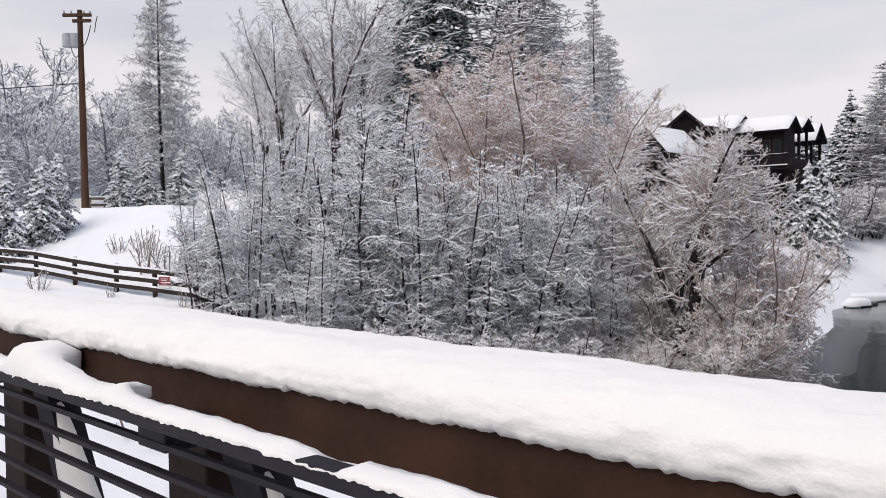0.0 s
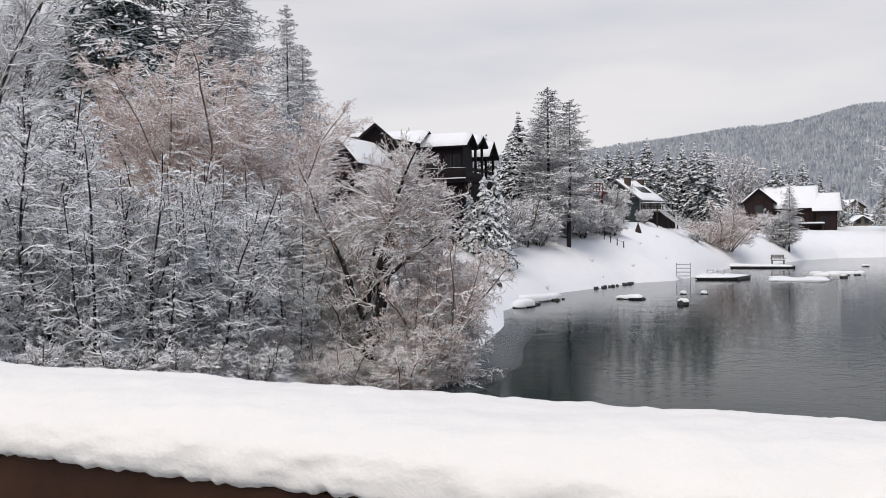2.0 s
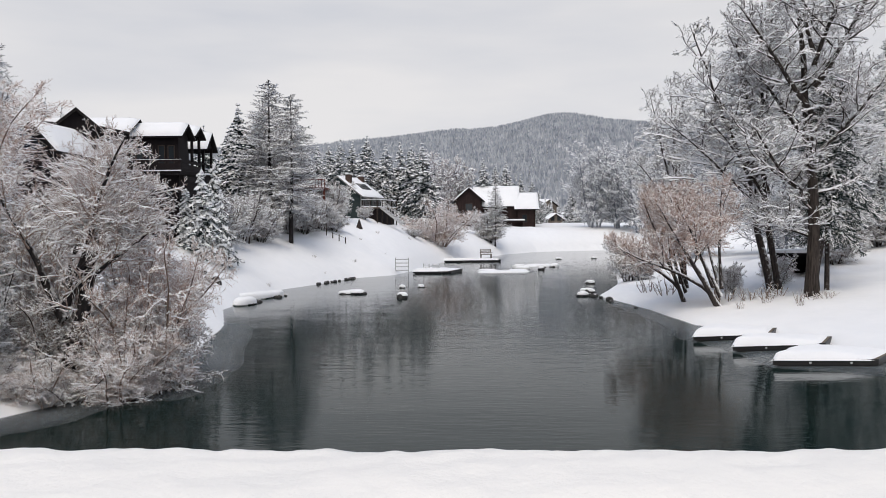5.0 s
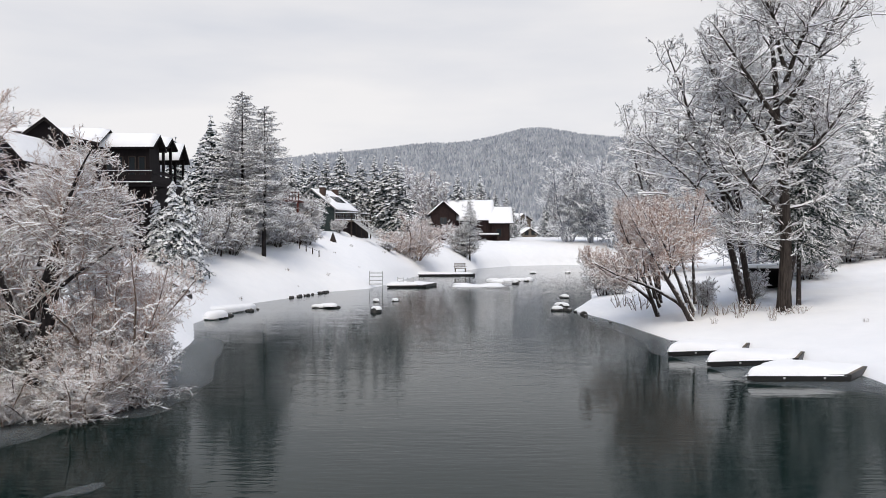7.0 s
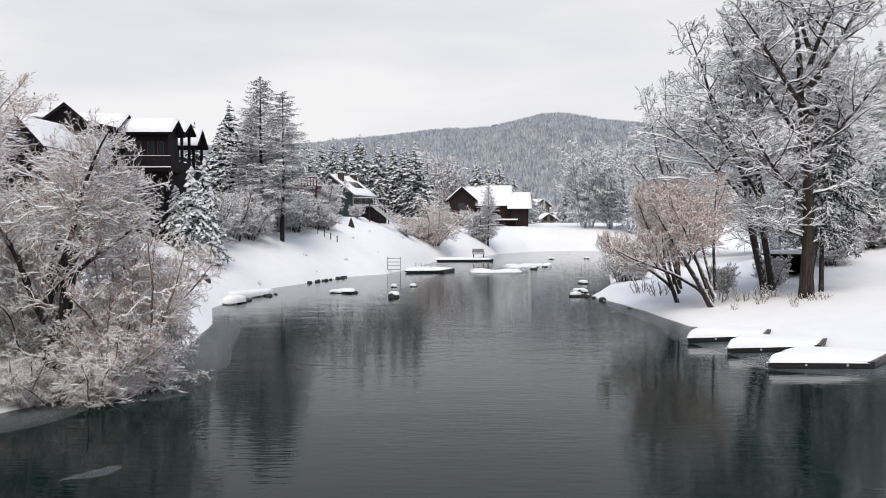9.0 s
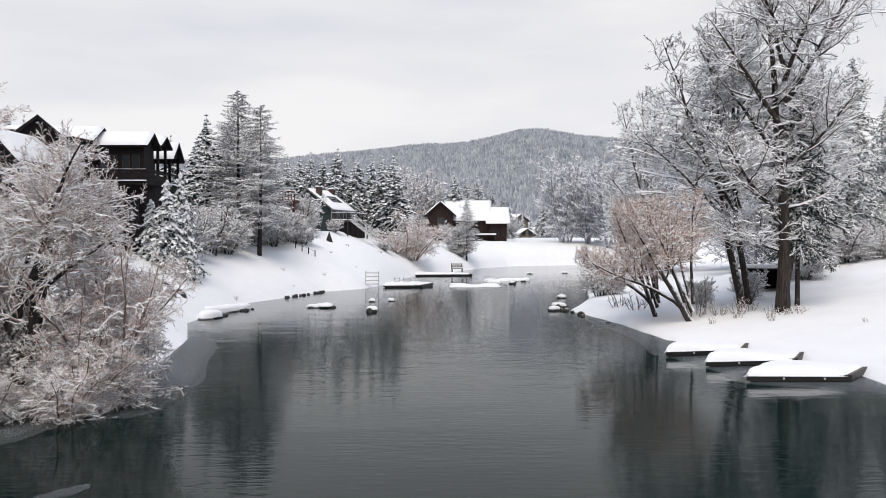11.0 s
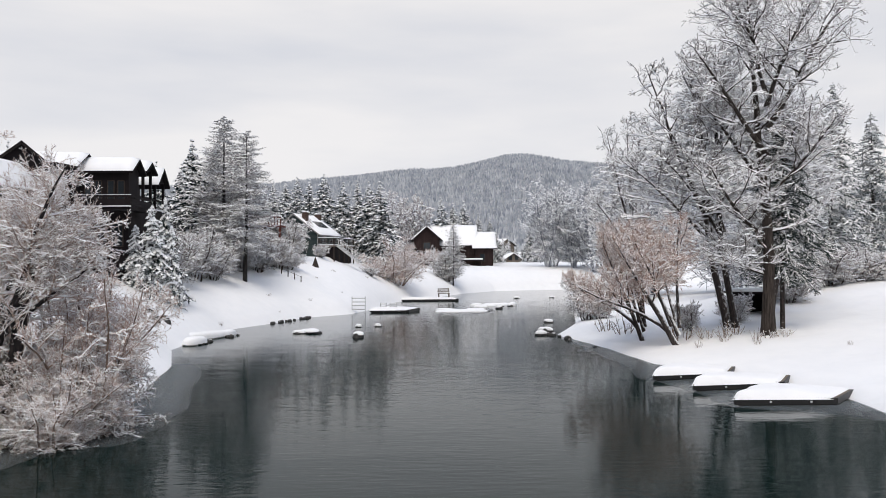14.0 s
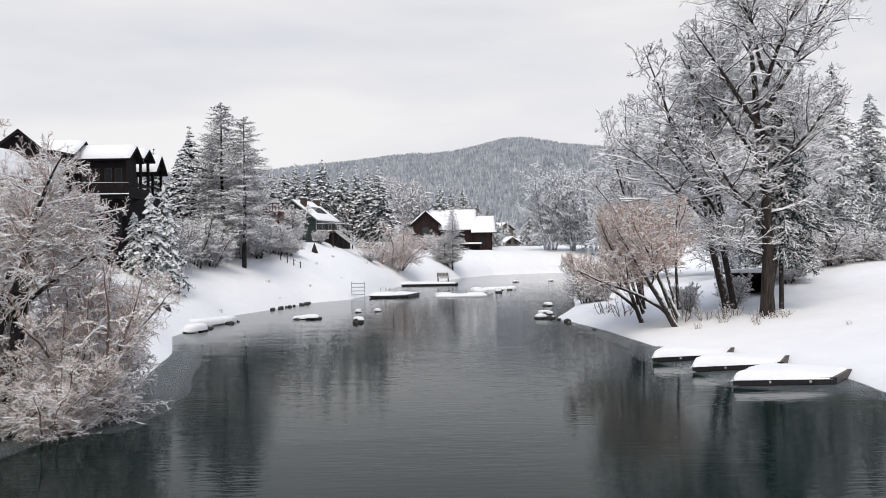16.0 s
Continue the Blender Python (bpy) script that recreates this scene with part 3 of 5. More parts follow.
for j, (x, y, top, wide) in enumerate(((-21.4, 25.8, 13.2, 1.1), (-20.2, 29.8, 11.8, 1.2), (-24.0, 25.6, 12.4, 1.05))):
    plant(tanhigh, 8.0, x, y, top, wide, 100 * j)

# tall leafless trees and conifers behind the thicket
grey_tall = bare_tree("cottonwood", "tall leafless cottonwood with steep snowy limbs", 31, [((0, 0, -0.3), (0.02, 0, 1), 13.5, 0.17), ((0, 0, 2.0), (0.28, 0.1, 1), 10.5, 0.11), ((0, 0, 2.6), (-0.3, -0.1, 1), 9.8, 0.10), ((0, 0, 4.2), (0.1, -0.3, 1), 8.6, 0.08)], 19, 3.6, 0.15, (7, 6, 2), M_bark, M_twig_grey, rise=(0.2, 1.1), lift=0.05, angle=0.7, ratio=(0.62, 0.55, 0.55), group="tall leafless trees", thick=(0.014, 0.010, 0.008), snow=(0.018, 0.032, 0.9), pale=True)
for j, (x, y, top, wide) in enumerate(((-37.4, 25.9, 18.0, 0.9), (-34.0, 27.1, 20.4, 1.0), (-36.2, 30.6, 19.0, 1.0), (-42.9, 28.5, 17.9, 0.9))):
    plant(grey_tall, 13.2, x, y, top, wide, 90 * j + 20)
dark_fir = conifer("fir", "big dark fir with snow along its drooping boughs", 41, 18.0, 3.9, 0.36, 8, 0.15, 0.045, M_fir, M_bark, 0.08, (16, 5), (0.42, 0.46), 0.75, 0.26, "dark firs", 0.25, (0.022, 0.030, 0.7))
for x, y, top, wide, turn in ((-35.8, 37.2, 31.0, 1.45, 0), (35.0, 70.0, 21.4, 1.2, 40), (44.2, 80.0, 20.8, 1.25, 130), (29.8, 64.0, 15.0, 0.9, 10)):
    plant(dark_fir, 18.0, x, y, top, wide, turn)
larch = conifer("larch", "slim grey larch with frosted upswept sprays", 42, 14.0, 3.0, 0.34, 8, 0.06, 0.020, M_larch, M_dark_bark, 0.2, (17, 5), (0.42, 0.46), 0.6, 0.17, "slim larches", 0.25, (0.013, 0.019, 0.75), 0.6)
for j, (x, y, top, wide) in enumerate(((-46.1, 23.4, 22.3, 0.8), (-32.4, 41.0, 30.0, 1.15), (-40.5, 37.8, 20.5, 0.9), (-35.3, 47.5, 23.0, 1.3), (-42.7, 66.7, 28.0, 0.8), (-43.4, 70.9, 25.0, 1.1), (-22.0, 87.3, 21.6, 1.6), (-19.3, 84.8, 19.7, 1.35), (-24.7, 91.7, 19.0, 1.7), (4.4, 150.5, 13.0, 1.3))):
    plant(larch, 14.0, x, y, top, wide, 55 * j)
spruce = conifer("spruce", "young spruce bowed under thick clumps of snow", 43, 6.0, 2.3, 0.30, 8, 0.15, 0.055, M_spruce, M_bark, 0.02, (11, 4), (0.42, 0.45), 0.85, 0.09, "snow-laden young spruces", 0.25, (0.07, 0.10, 0.42))
for j, (x, y, top, wide) in enumerate(((-21.8, 64.0, 10.3, 1.0), (-21.7, 66.5, 11.1, 0.8), (-23.4, 64.4, 8.8, 1.0), (-20.6, 64.8, 8.6, 0.8), (-36.2, 12.6, 8.9, 1.1), (-37.0, 13.6, 9.1, 1.0), (-35.8, 11.0, 8.3, 1.0), (-43.5, 19.5, 10.1, 1.3), (-43.8, 21.2, 10.1, 1.25), (-43.8, 23.3, 10.4, 1.2))):
    plant(spruce, 6.0, x, y, top, wide, 66 * j)
row = conifer("spruce", "tall dark spruce streaked with snow", 44, 13.0, 3.9, 0.60, 9, 0.13, 0.115, M_row, M_bark, 0.03, (10, 3), (0.42, 0.45), 0.95, 0.16, "row of dark spruces behind the houses", 0.14, (0.06, 0.08, 0.4))
for j, (x, y, top, wide) in enumerate(((-30.1, 147, 19.5, 1.0), (-27.9, 145, 20.6, 0.9), (-25.5, 144, 20.5, 0.95), (-22.9, 141, 20.8, 1.0), (-21.1, 143.5, 20.7, 0.95), (-17.9, 137, 20.9, 1.1), (-14.7, 137, 19.5, 1.05), (-12.6, 139.5, 20.0, 0.95), (-10.2, 135.6, 19.5, 1.0), (-8.1, 133.8, 19.3, 1.05),
                                       (-25.7, 88.3, 19.2, 1.0), (-27.9, 91.8, 17, 1.05), (-29.6, 88, 16.8, 1.0))):
    plant(row, 13.0, x, y, top, wide * 1.3, 48 * j)
for j, (x, y, top, wide) in enumerate(((2.6, 195, 21.8, 1.1), (5.9, 200, 20.7, 1.0), (8.6, 198, 21.0, 1.1), (12.9, 210, 18.7, 1.0), (16.2, 214, 17.9, 1.0), (19.4, 232, 15.5, 1.0), (30, 240, 17.5, 1.0), (-46.3, 86, 19.8, 0.7), (-44.9, 86.6, 18.8, 0.7), (-38, 88, 17.8, 0.8))):
    plant(row, 13.0, x, y, top, wide * 1.2, 31 * j)

# the right bank
big_stems = [((0, 0, -0.3), (0.01, 0.0, 1), 19.4, 0.36),
             ((0.02, 0, 11.4), (0.72, 0.05, 1), 9.6, 0.17), ((0.02, 0, 15.0), (-0.62, 0.1, 1), 5.0, 0.10), ((0, 0, 9.9), (-0.66, -0.1, 1), 7.4, 0.15),
             ((0, 0, 5.2), (-1.0, -0.2, 0.75), 6.0, 0.13), ((-0.05, 0, 3.3), (-1.0, 0.2, 0.4), 3.2, 0.09), ((0.02, 0, 12.6), (0.22, -0.3, 1), 6.6, 0.12), ((0, 0, 8.0), (-0.45, 0.5, 1), 8.2, 0.13),
             ((0, 0, 7.6), (0.8, -0.2, 0.8), 5.6, 0.11), ((0, 0, 13.4), (-0.25, 0.3, 1), 6.0, 0.11), ((0, 0, 9.0), (0.7, 0.5, 0.8), 6.4, 0.11)]
big = bare_tree("cottonwood", "huge old cottonwood with furrowed trunk and snowy crown", 51, big_stems, 19, 3.2, 0.2, (6, 6, 2), M_big_bark, M_twig_grey, sway_=0.035, rise=(-0.1, 1.0), lift=0.045, angle=0.75, wander=0.17, ratio=(0.7, 0.6, 0.6), thick=(0.020, 0.015, 0.010), snow=(0.018, 0.036, 0.95), pull=0.2, arch=0.03)
plant(big, 19.0, 20.0, 47.4, 21.6, 1.0, 0)
side_tree = bare_tree("cottonwood", "leafless cottonwood with snow-lined limbs beside the big one", 52, [((0, 0, -0.3), (-0.16, 0, 1), 15, 0.18), ((-0.8, 0, 5.0), (-0.46, 0, 1), 9.4, 0.11), ((-0.9, 0, 6), (0.12, 0.2, 1), 8.5, 0.10), ((-0.7, 0, 4.4), (-0.75, -0.2, 0.8), 6.6, 0.09)], 17, 3.3, 0.24, (6, 6, 2), M_bark, M_twig_grey, sway_=0.06, rise=(-0.1, 1.0), lift=0.045, angle=0.75, wander=0.17, ratio=(0.7, 0.6, 0.6), thick=(0.018, 0.014, 0.010), snow=(0.022, 0.042, 0.95), group="leafless trees on the right bank", pull=0.2)
for j, (x, y, top, wide) in enumerate(((19.0, 50.8, 19.4, 1.1), (19.7, 51.6, 19.8, 0.95), (22.6, 53.4, 18.6, 0.95), (15.4, 57.5, 16.4, 0.75))):
    plant(side_tree, 15.0, x, y, top, wide, (0, 20, 200, 10)[j])
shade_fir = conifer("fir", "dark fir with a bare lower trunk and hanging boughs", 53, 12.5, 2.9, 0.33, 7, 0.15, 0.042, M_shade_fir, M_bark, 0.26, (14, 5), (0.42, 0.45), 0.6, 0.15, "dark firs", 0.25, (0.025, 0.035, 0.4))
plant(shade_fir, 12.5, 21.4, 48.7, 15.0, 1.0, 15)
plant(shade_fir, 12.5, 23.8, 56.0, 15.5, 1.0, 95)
lean = [((0, 0, -0.2), (-0.75, -0.05, 1), 7.0, 0.16), ((0.02, 0.06, 0.5), (-0.42, 0.1, 1), 6.6, 0.11), ((0.05, 0, 0.9), (-0.05, 0.15, 1), 5.8, 0.09), ((-0.6, 0.0, 0.75), (-1.0, 0.2, 0.8), 6.0, 0.10), ((-0.4, 0.1, 1.0), (-0.45, -0.25, 1), 5.2, 0.07), ((-0.1, 0.2, 1.2), (-0.25, 0.35, 1), 5.4, 0.07)]
willow = bare_tree("willow", "leaning multi-stemmed willow with a haze of tan twigs", 54, lean, 18, 2.1, 0.36, (9, 7, 3), M_bark, M_tan, rise=(-0.1, 1.0), lift=0.03, angle=0.65, ratio=(0.7, 0.6, 0.6), group="leaning willows", thick=(0.014, 0.010, 0.008), flat=1.0, arch=0.02, wander=0.14, sway_=0.05, snow=(0.012, 0.02, 0.5), pull=0.35)
plant(willow, 6.4, 14.75, 47.6, 8.0, 0.95, 0)
plant(willow, 6.4, 13.75, 51.6, 8.2, 0.7, 12)
shrub_ = bare_tree("shrub", "leafless shrub furred with snow", 61, clump(11, 0.4, 0.6, 2.6, 0.03, 8), 13, 1.0, 0.1, (6, 5, 2), M_bark, M_pale_twig, snow=(0.014, 0.024, 0.8), rise=(0.0, 0.9), group="low snowy shrubs", ratio=(0.7, 0.62, 0.6), thick=(0.012, 0.009, 0.007))
for j, (x, y, top, wide) in enumerate(((-22.5, 77, 9.5, 0.9), (-23.6, 82, 9.8, 0.9), (-23.4, 86.5, 9.4, 1.0), (-22.4, 91.5, 9.6, 1.0), (-21.4, 95.5, 9.2, 1.0), (-18.6, 102.5, 8.6, 1.0), (-22.8, 72.5, 9.2, 0.8), (-18.7, 94.2, 8.2, 1.5), (-16.8, 96.5, 7.2, 1.6), (-18.2, 98.5, 8.0, 1.3), (-18.6, 106, 12, 0.9), (-21.5, 99.5, 10.4, 1.3), (-19.4, 100.5, 9.6, 1.3), (-8.8, 120.7, 5.4, 1.7), (-10.6, 123, 5.0, 1.7), (-15.4, 113.8, 8.6, 1.1), (-20.6, 113.0, 12.4, 0.6), (-19.2, 112.4, 10.6, 0.8),
                                       (2.6, 152, 9.4, 0.8), (3.4, 151, 5.0, 1.8), (14.2, 72.6, 4.4, 0.9), (14.9, 70.5, 3.9, 0.9), (33, 66, 7.2, 1.5), (36, 66.5, 7.0, 1.6), (29.5, 64, 5.4, 1.6), (17.2, 53.5, 3.2, 0.8), (27.2, 60.5, 5.6, 1.2),
                                       (-20.4, 13.9, 3.2, 1.2), (-18.0, 17.6, 2.7, 1.2), (-15.6, 21.4, 2.2, 1.2), (20.3, 53.6, 3.8, 0.9), (-21.4, 79.5, 8.2, 1.1), (-22.2, 84.0, 8.4, 1.2), (-20.8, 88.8, 8.4, 1.2), (-19.2, 91.5, 8.8, 1.1), (-17.6, 94.6, 8.6, 1.1), (-19.2, 15.7, 2.9, 1.2), (-16.7, 19.4, 2.5, 1.2))):
    plant(shrub_, 2.5, x, y, top, wide, 50 * j)
plant(tanb_, 5.4, -5.2, 127.5, 10.5, 1.3, 15)
plant(tanb_, 5.4, -7.4, 125.0, 7.0, 1.4, 200)


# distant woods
# bark and twigs share the haze-tinted colour
wood_tree = bare_tree("leafless_tree", "distant leafless tree coloured blue-grey for haze, with snow on its limbs", 71, clump(4, 0.4, 0.3, 9.0, 0.12, 9), 18, 3.1, 0.1, (7, 6, 0), M_wood_far, M_wood_far, snow=(0.022, 0.036, 0.8), rise=(0.1, 1.0), lift=0.04, angle=0.7, ratio=(0.72, 0.65, 0.6), group="grey woods in the distance", thick=(0.026, 0.019, 0.014))
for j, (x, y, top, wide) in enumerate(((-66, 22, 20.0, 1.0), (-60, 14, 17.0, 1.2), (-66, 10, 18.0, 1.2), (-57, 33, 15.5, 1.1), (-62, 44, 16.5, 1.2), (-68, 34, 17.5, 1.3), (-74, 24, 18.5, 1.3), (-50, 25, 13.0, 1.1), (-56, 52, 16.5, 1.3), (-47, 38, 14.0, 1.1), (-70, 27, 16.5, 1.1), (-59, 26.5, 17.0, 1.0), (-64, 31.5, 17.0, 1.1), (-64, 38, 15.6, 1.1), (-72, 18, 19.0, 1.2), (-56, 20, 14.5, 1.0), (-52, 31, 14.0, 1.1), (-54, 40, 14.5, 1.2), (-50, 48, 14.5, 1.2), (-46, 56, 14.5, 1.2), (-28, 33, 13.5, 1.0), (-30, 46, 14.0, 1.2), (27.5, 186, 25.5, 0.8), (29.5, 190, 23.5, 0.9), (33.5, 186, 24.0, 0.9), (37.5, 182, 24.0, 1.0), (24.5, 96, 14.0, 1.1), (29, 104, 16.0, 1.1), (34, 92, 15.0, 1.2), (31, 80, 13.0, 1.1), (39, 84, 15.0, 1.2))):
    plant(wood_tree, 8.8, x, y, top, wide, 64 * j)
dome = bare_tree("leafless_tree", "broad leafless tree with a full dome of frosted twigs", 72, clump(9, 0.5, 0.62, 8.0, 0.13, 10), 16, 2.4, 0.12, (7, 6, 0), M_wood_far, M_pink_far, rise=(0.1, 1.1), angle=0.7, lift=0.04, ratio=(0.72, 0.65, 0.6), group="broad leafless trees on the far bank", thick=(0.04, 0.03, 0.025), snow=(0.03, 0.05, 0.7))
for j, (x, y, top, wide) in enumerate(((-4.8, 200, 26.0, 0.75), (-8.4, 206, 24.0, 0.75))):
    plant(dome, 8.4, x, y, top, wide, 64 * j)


def cones(n, seed, spot, tall, mat, name, label, girth=(0.13, 0.2)):
    """A far wood: many small conifers in one mesh."""
    rng = np.random.default_rng(seed)
    x, y = spot(rng, n)
    z = land(x, y)
    h = rng.uniform(*tall, n)
    r = h * rng.uniform(*girth, n)
    s = 5
    a = 2 * np.pi * np.arange(s) / s
    ring = np.stack([np.cos(a), np.sin(a)], 1)
    vs, fs = [], []
    for lo, hi, wide in ((0.05, 0.62, 1.0), (0.38, 1.0, 0.62)):
        jig = rng.uniform(0.75, 1.25, (n, s, 1))
        low_ = np.concatenate([np.stack([x, y], 1)[:, None] + ring[None] * (r * wide)[:, None, None] * jig, np.broadcast_to((z + h * lo)[:, None, None], (n, s, 1))], 2)
        tip = np.stack([x, y, z + h * hi], 1)[:, None]
        vs.append(np.concatenate([low_, tip], 1).reshape(-1, 3))
        i_ = np.arange(s)
        f = np.stack([i_, (i_ + 1) % s, np.full(s, s)], 1)
        fs.append(((np.arange(n) * (s + 1))[:, None, None] + f[None]).reshape(-1, 3) + len(fs) * n * (s + 1))
    ob = sheet(name, np.concatenate(vs), np.concatenate(fs), mat)
    return tagged(ob, label, "forest", kind="stuff")


cones(54000, 81, lambda g, n: (-330 + 890 * ((np.arange(n) % 300) + g.uniform(-0.6, 0.6, n)) / 300, 385 + 535 * ((np.arange(n) // 300) + g.uniform(-0.6, 0.6, n)) / 180), (2.8, 6.4), M_far_wood, "hill_forest", "snow-dusted conifer forest covering the far hill, coloured pale blue for haze", (0.30, 0.42))
cones(4000, 83, lambda g, n: (g.uniform(-300, -82, n), g.uniform(-20, 190, n)), (4, 9), M_far_wood, "distant_forest", "snow-dusted woods beyond the field, coloured pale for haze")
valley = conifer("spruce", "small distant spruce powdered with snow", 45, 9.0, 2.5, 0.62, 8, 0.12, 0.15, M_row, M_bark, 0.04, (7, 0), (0.42, 0.4), 0.95, 0.12, "spruces at the foot of the hill", 0.2, (0.08, 0.11, 0.4))
rng_ = np.random.default_rng(82)
for k in range(110):
    y = 232 + 150 * rng_.uniform() ** 1.1
    x = y * rng_.uniform(-0.06, 0.36)
    if y < 275 and 0.06 < x / y < 0.135:
        continue
    plant(valley, 9.0, x, y, ground_at(x, y) + rng_.uniform(5.5, 10.5), rng_.uniform(0.9, 1.3), rng_.uniform(0, 360))
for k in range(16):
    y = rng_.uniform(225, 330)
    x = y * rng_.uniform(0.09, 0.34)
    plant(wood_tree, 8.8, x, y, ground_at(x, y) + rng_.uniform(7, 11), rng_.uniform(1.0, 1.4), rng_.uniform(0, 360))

# ---------------------------------------------------------------- the footbridge
def beam(bm, p, q, wide, high, bevel=0.0):
    """A squared bar from p to q."""
    p, q = Vector(p), Vector(q)
    d = q - p
    side = d.cross(Vector((0, 0, 1)))
    side = side.normalized() if side.length > 1e-4 else Vector((1, 0, 0))
    top = side.cross(d).normalized()
    m = Matrix((side, d.normalized(), top)).transposed().to_4x4()
    m.translation = p
    return box(bm, -wide / 2, wide / 2, 0, d.length, -high / 2, high / 2, m, bevel)


def beamed(name, p, q, wide, high, mat, parent=None, label="", bevel=0.0):
    return part(name, beam(bmesh.new(), p, q, wide, high, bevel), mat, parent, label)


def drift(name, xs, profile, mat, parent=None, label="", seed=1, rough=0.012, ragged=0.02, fine_cut=False):
    """A long drift of snow along x: profile(x) gives the (y, z) corners of its cut; the rim is ragged."""
    rng = np.random.default_rng(seed)
    rows = [profile(x) for x in xs]
    if fine_cut:
        k = np.linspace(0, len(rows[0]) - 1, (len(rows[0]) - 1) * 3 + 1)
        rows = [[(np.interp(c, np.arange(len(r)), [a for a, _ in r]), np.interp(c, np.arange(len(r)), [b for _, b in r])) for c in k] for r in rows]
    n = len(rows[0])
    v = np.array([[(x, y, z) for y, z in r] for x, r in zip(xs, rows)], float)
    bump = waves(v[..., 0] * 1.0, v[..., 1] * 3 + v[..., 2] * 3, 0.35, seed) + 0.6 * waves(v[..., 0], v[..., 1] * 2 + v[..., 2] * 2, 0.11, seed + 1)
    v[..., 2] += bump * rough
    v[..., 1] += rough * 0.9 * waves(v[..., 0], v[..., 2] * 3, 0.16, seed + 2)
    if fine_cut:
        face = np.exp(-((v[..., 2] - 5.195) / 0.06) ** 2)
        dent = 0.6 * waves(v[..., 0], v[..., 2] * 0.8 + v[..., 1], 0.10, seed + 3) + 0.7 * waves(v[..., 0], v[..., 2] * 0.5 + v[..., 1] * 1.3, 0.22, seed + 4)
        v[..., 1] += 0.012 * dent * face * np.sign(v[..., 1] - 0.3)
        v[..., 2] += 0.0028 * dent * (1 - face)
    fall = rng.normal(0, 1, len(xs))
    fall = np.convolve(fall, np.hanning(7)[1:-1] / 1.6, "same") * ragged
    n = v.shape[1]
    share = np.interp(np.arange(n) / (n - 1), [0, 0.06, 0.16, 0.3], [0.5, 1, 0.6, 0])
    v[:, :, 2] += fall[:, None] * share
    v[:, :, 1] += np.convolve(rng.normal(0, ragged * 0.7, len(xs)), np.hanning(7)[1:-1] / 1.8, "same")[:, None] * share
    i = np.arange(len(xs) * n).reshape(len(xs), n)
    f = np.stack([i[:-1, :-1], i[:-1, 1:], i[1:, 1:], i[1:, :-1]], -1).reshape(-1, 4)
    return sheet(name, v.reshape(-1, 3), f, mat, parent, True, label)


bridge = thing("footbridge", "weathering-steel truss footbridge with deep snow on its top rail", "bridge")
boxed("top_chord", -16, 14, 0.155, 0.43, 4.945, 5.145, M_rust, bridge, "rust-brown steel top chord", 0.012)
boxed("bottom_chord", -16, 14, 0.17, 0.42, 3.72, 3.92, M_rust, bridge, "", 0.01)
boxed("deck", -16, 14, -2.9, 0.15, 3.86, 4.0, M_dark_steel, bridge, "bridge deck")
boxed("deck_snow", -16, 14, -2.85, 0.02, 4.004, 4.10, M_snow, bridge, "trodden snow on the deck")
for k in range(-8, 9):
    x = -2.54 + 1.5 * k
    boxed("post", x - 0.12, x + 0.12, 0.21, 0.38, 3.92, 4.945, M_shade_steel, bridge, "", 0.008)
    beamed("diagonal", (x + 0.22, 0.29, 4.94), (x + 0.22 + 0.62, 0.29, 3.92), 0.12, 0.14, M_dark_steel, bridge)
    boxed("bracket", x + 0.155, x + 0.31, -0.027, 0.155, 4.955, 5.028, M_dark_steel, bridge, "", 0.006)
part("handrail", box(bmesh.new(), -16, 14, -0.075, -0.005, 5.032, 5.07, None, 0.006), M_dark_steel, bridge, "dark steel handrail")
for z in (4.893, 4.815, 4.713, 4.615, 4.515, 4.415, 4.315, 4.215):
    boxed("safety_rail", -16, 14, -0.03, 0.0, z - 0.008, z + 0.008, M_dark_steel, bridge, "", 0.004)
boxed("safety_rail", -16, 14, -0.03, -0.01, 4.966, 4.983, M_dark_steel, bridge)

fine = np.concatenate([np.arange(-16, -5.2, 0.25), np.arange(-5.2, 1.8, 0.005), np.arange(1.8, 14.1, 0.25)])


def chord_cap(x):
    w = 0.012 * math.sin(2.1 * x) + 0.008 * math.sin(5.3 * x + 1)
    top = 5.272 - 0.007 * min(1.0, max(0.0, (x + 0.9) / 1.3)) + 0.006 * math.sin(1.3 * x + 0.4) + 0.005 * math.sin(3.9 * x)
    a = [(0.168, 5.148), (0.140 - w * 0.2, 5.146), (0.128 - w * 0.4, 5.156), (0.124 - w * 0.5, 5.185), (0.137, 5.215), (0.162, 5.238), (0.20, 5.257), (0.25, 5.27 + w * 0.2), (0.31, top + 0.004), (0.37, top + 0.003), (0.42, top), (0.458, 5.262), (0.478, 5.24), (0.484, 5.205), (0.47, 5.17), (0.44, 5.150)]
    return a


drift("rail_snow", fine, chord_cap, M_rail_snow, bridge, "thick rounded cap of fresh snow", 4, 0.0055, 0.0022, True)


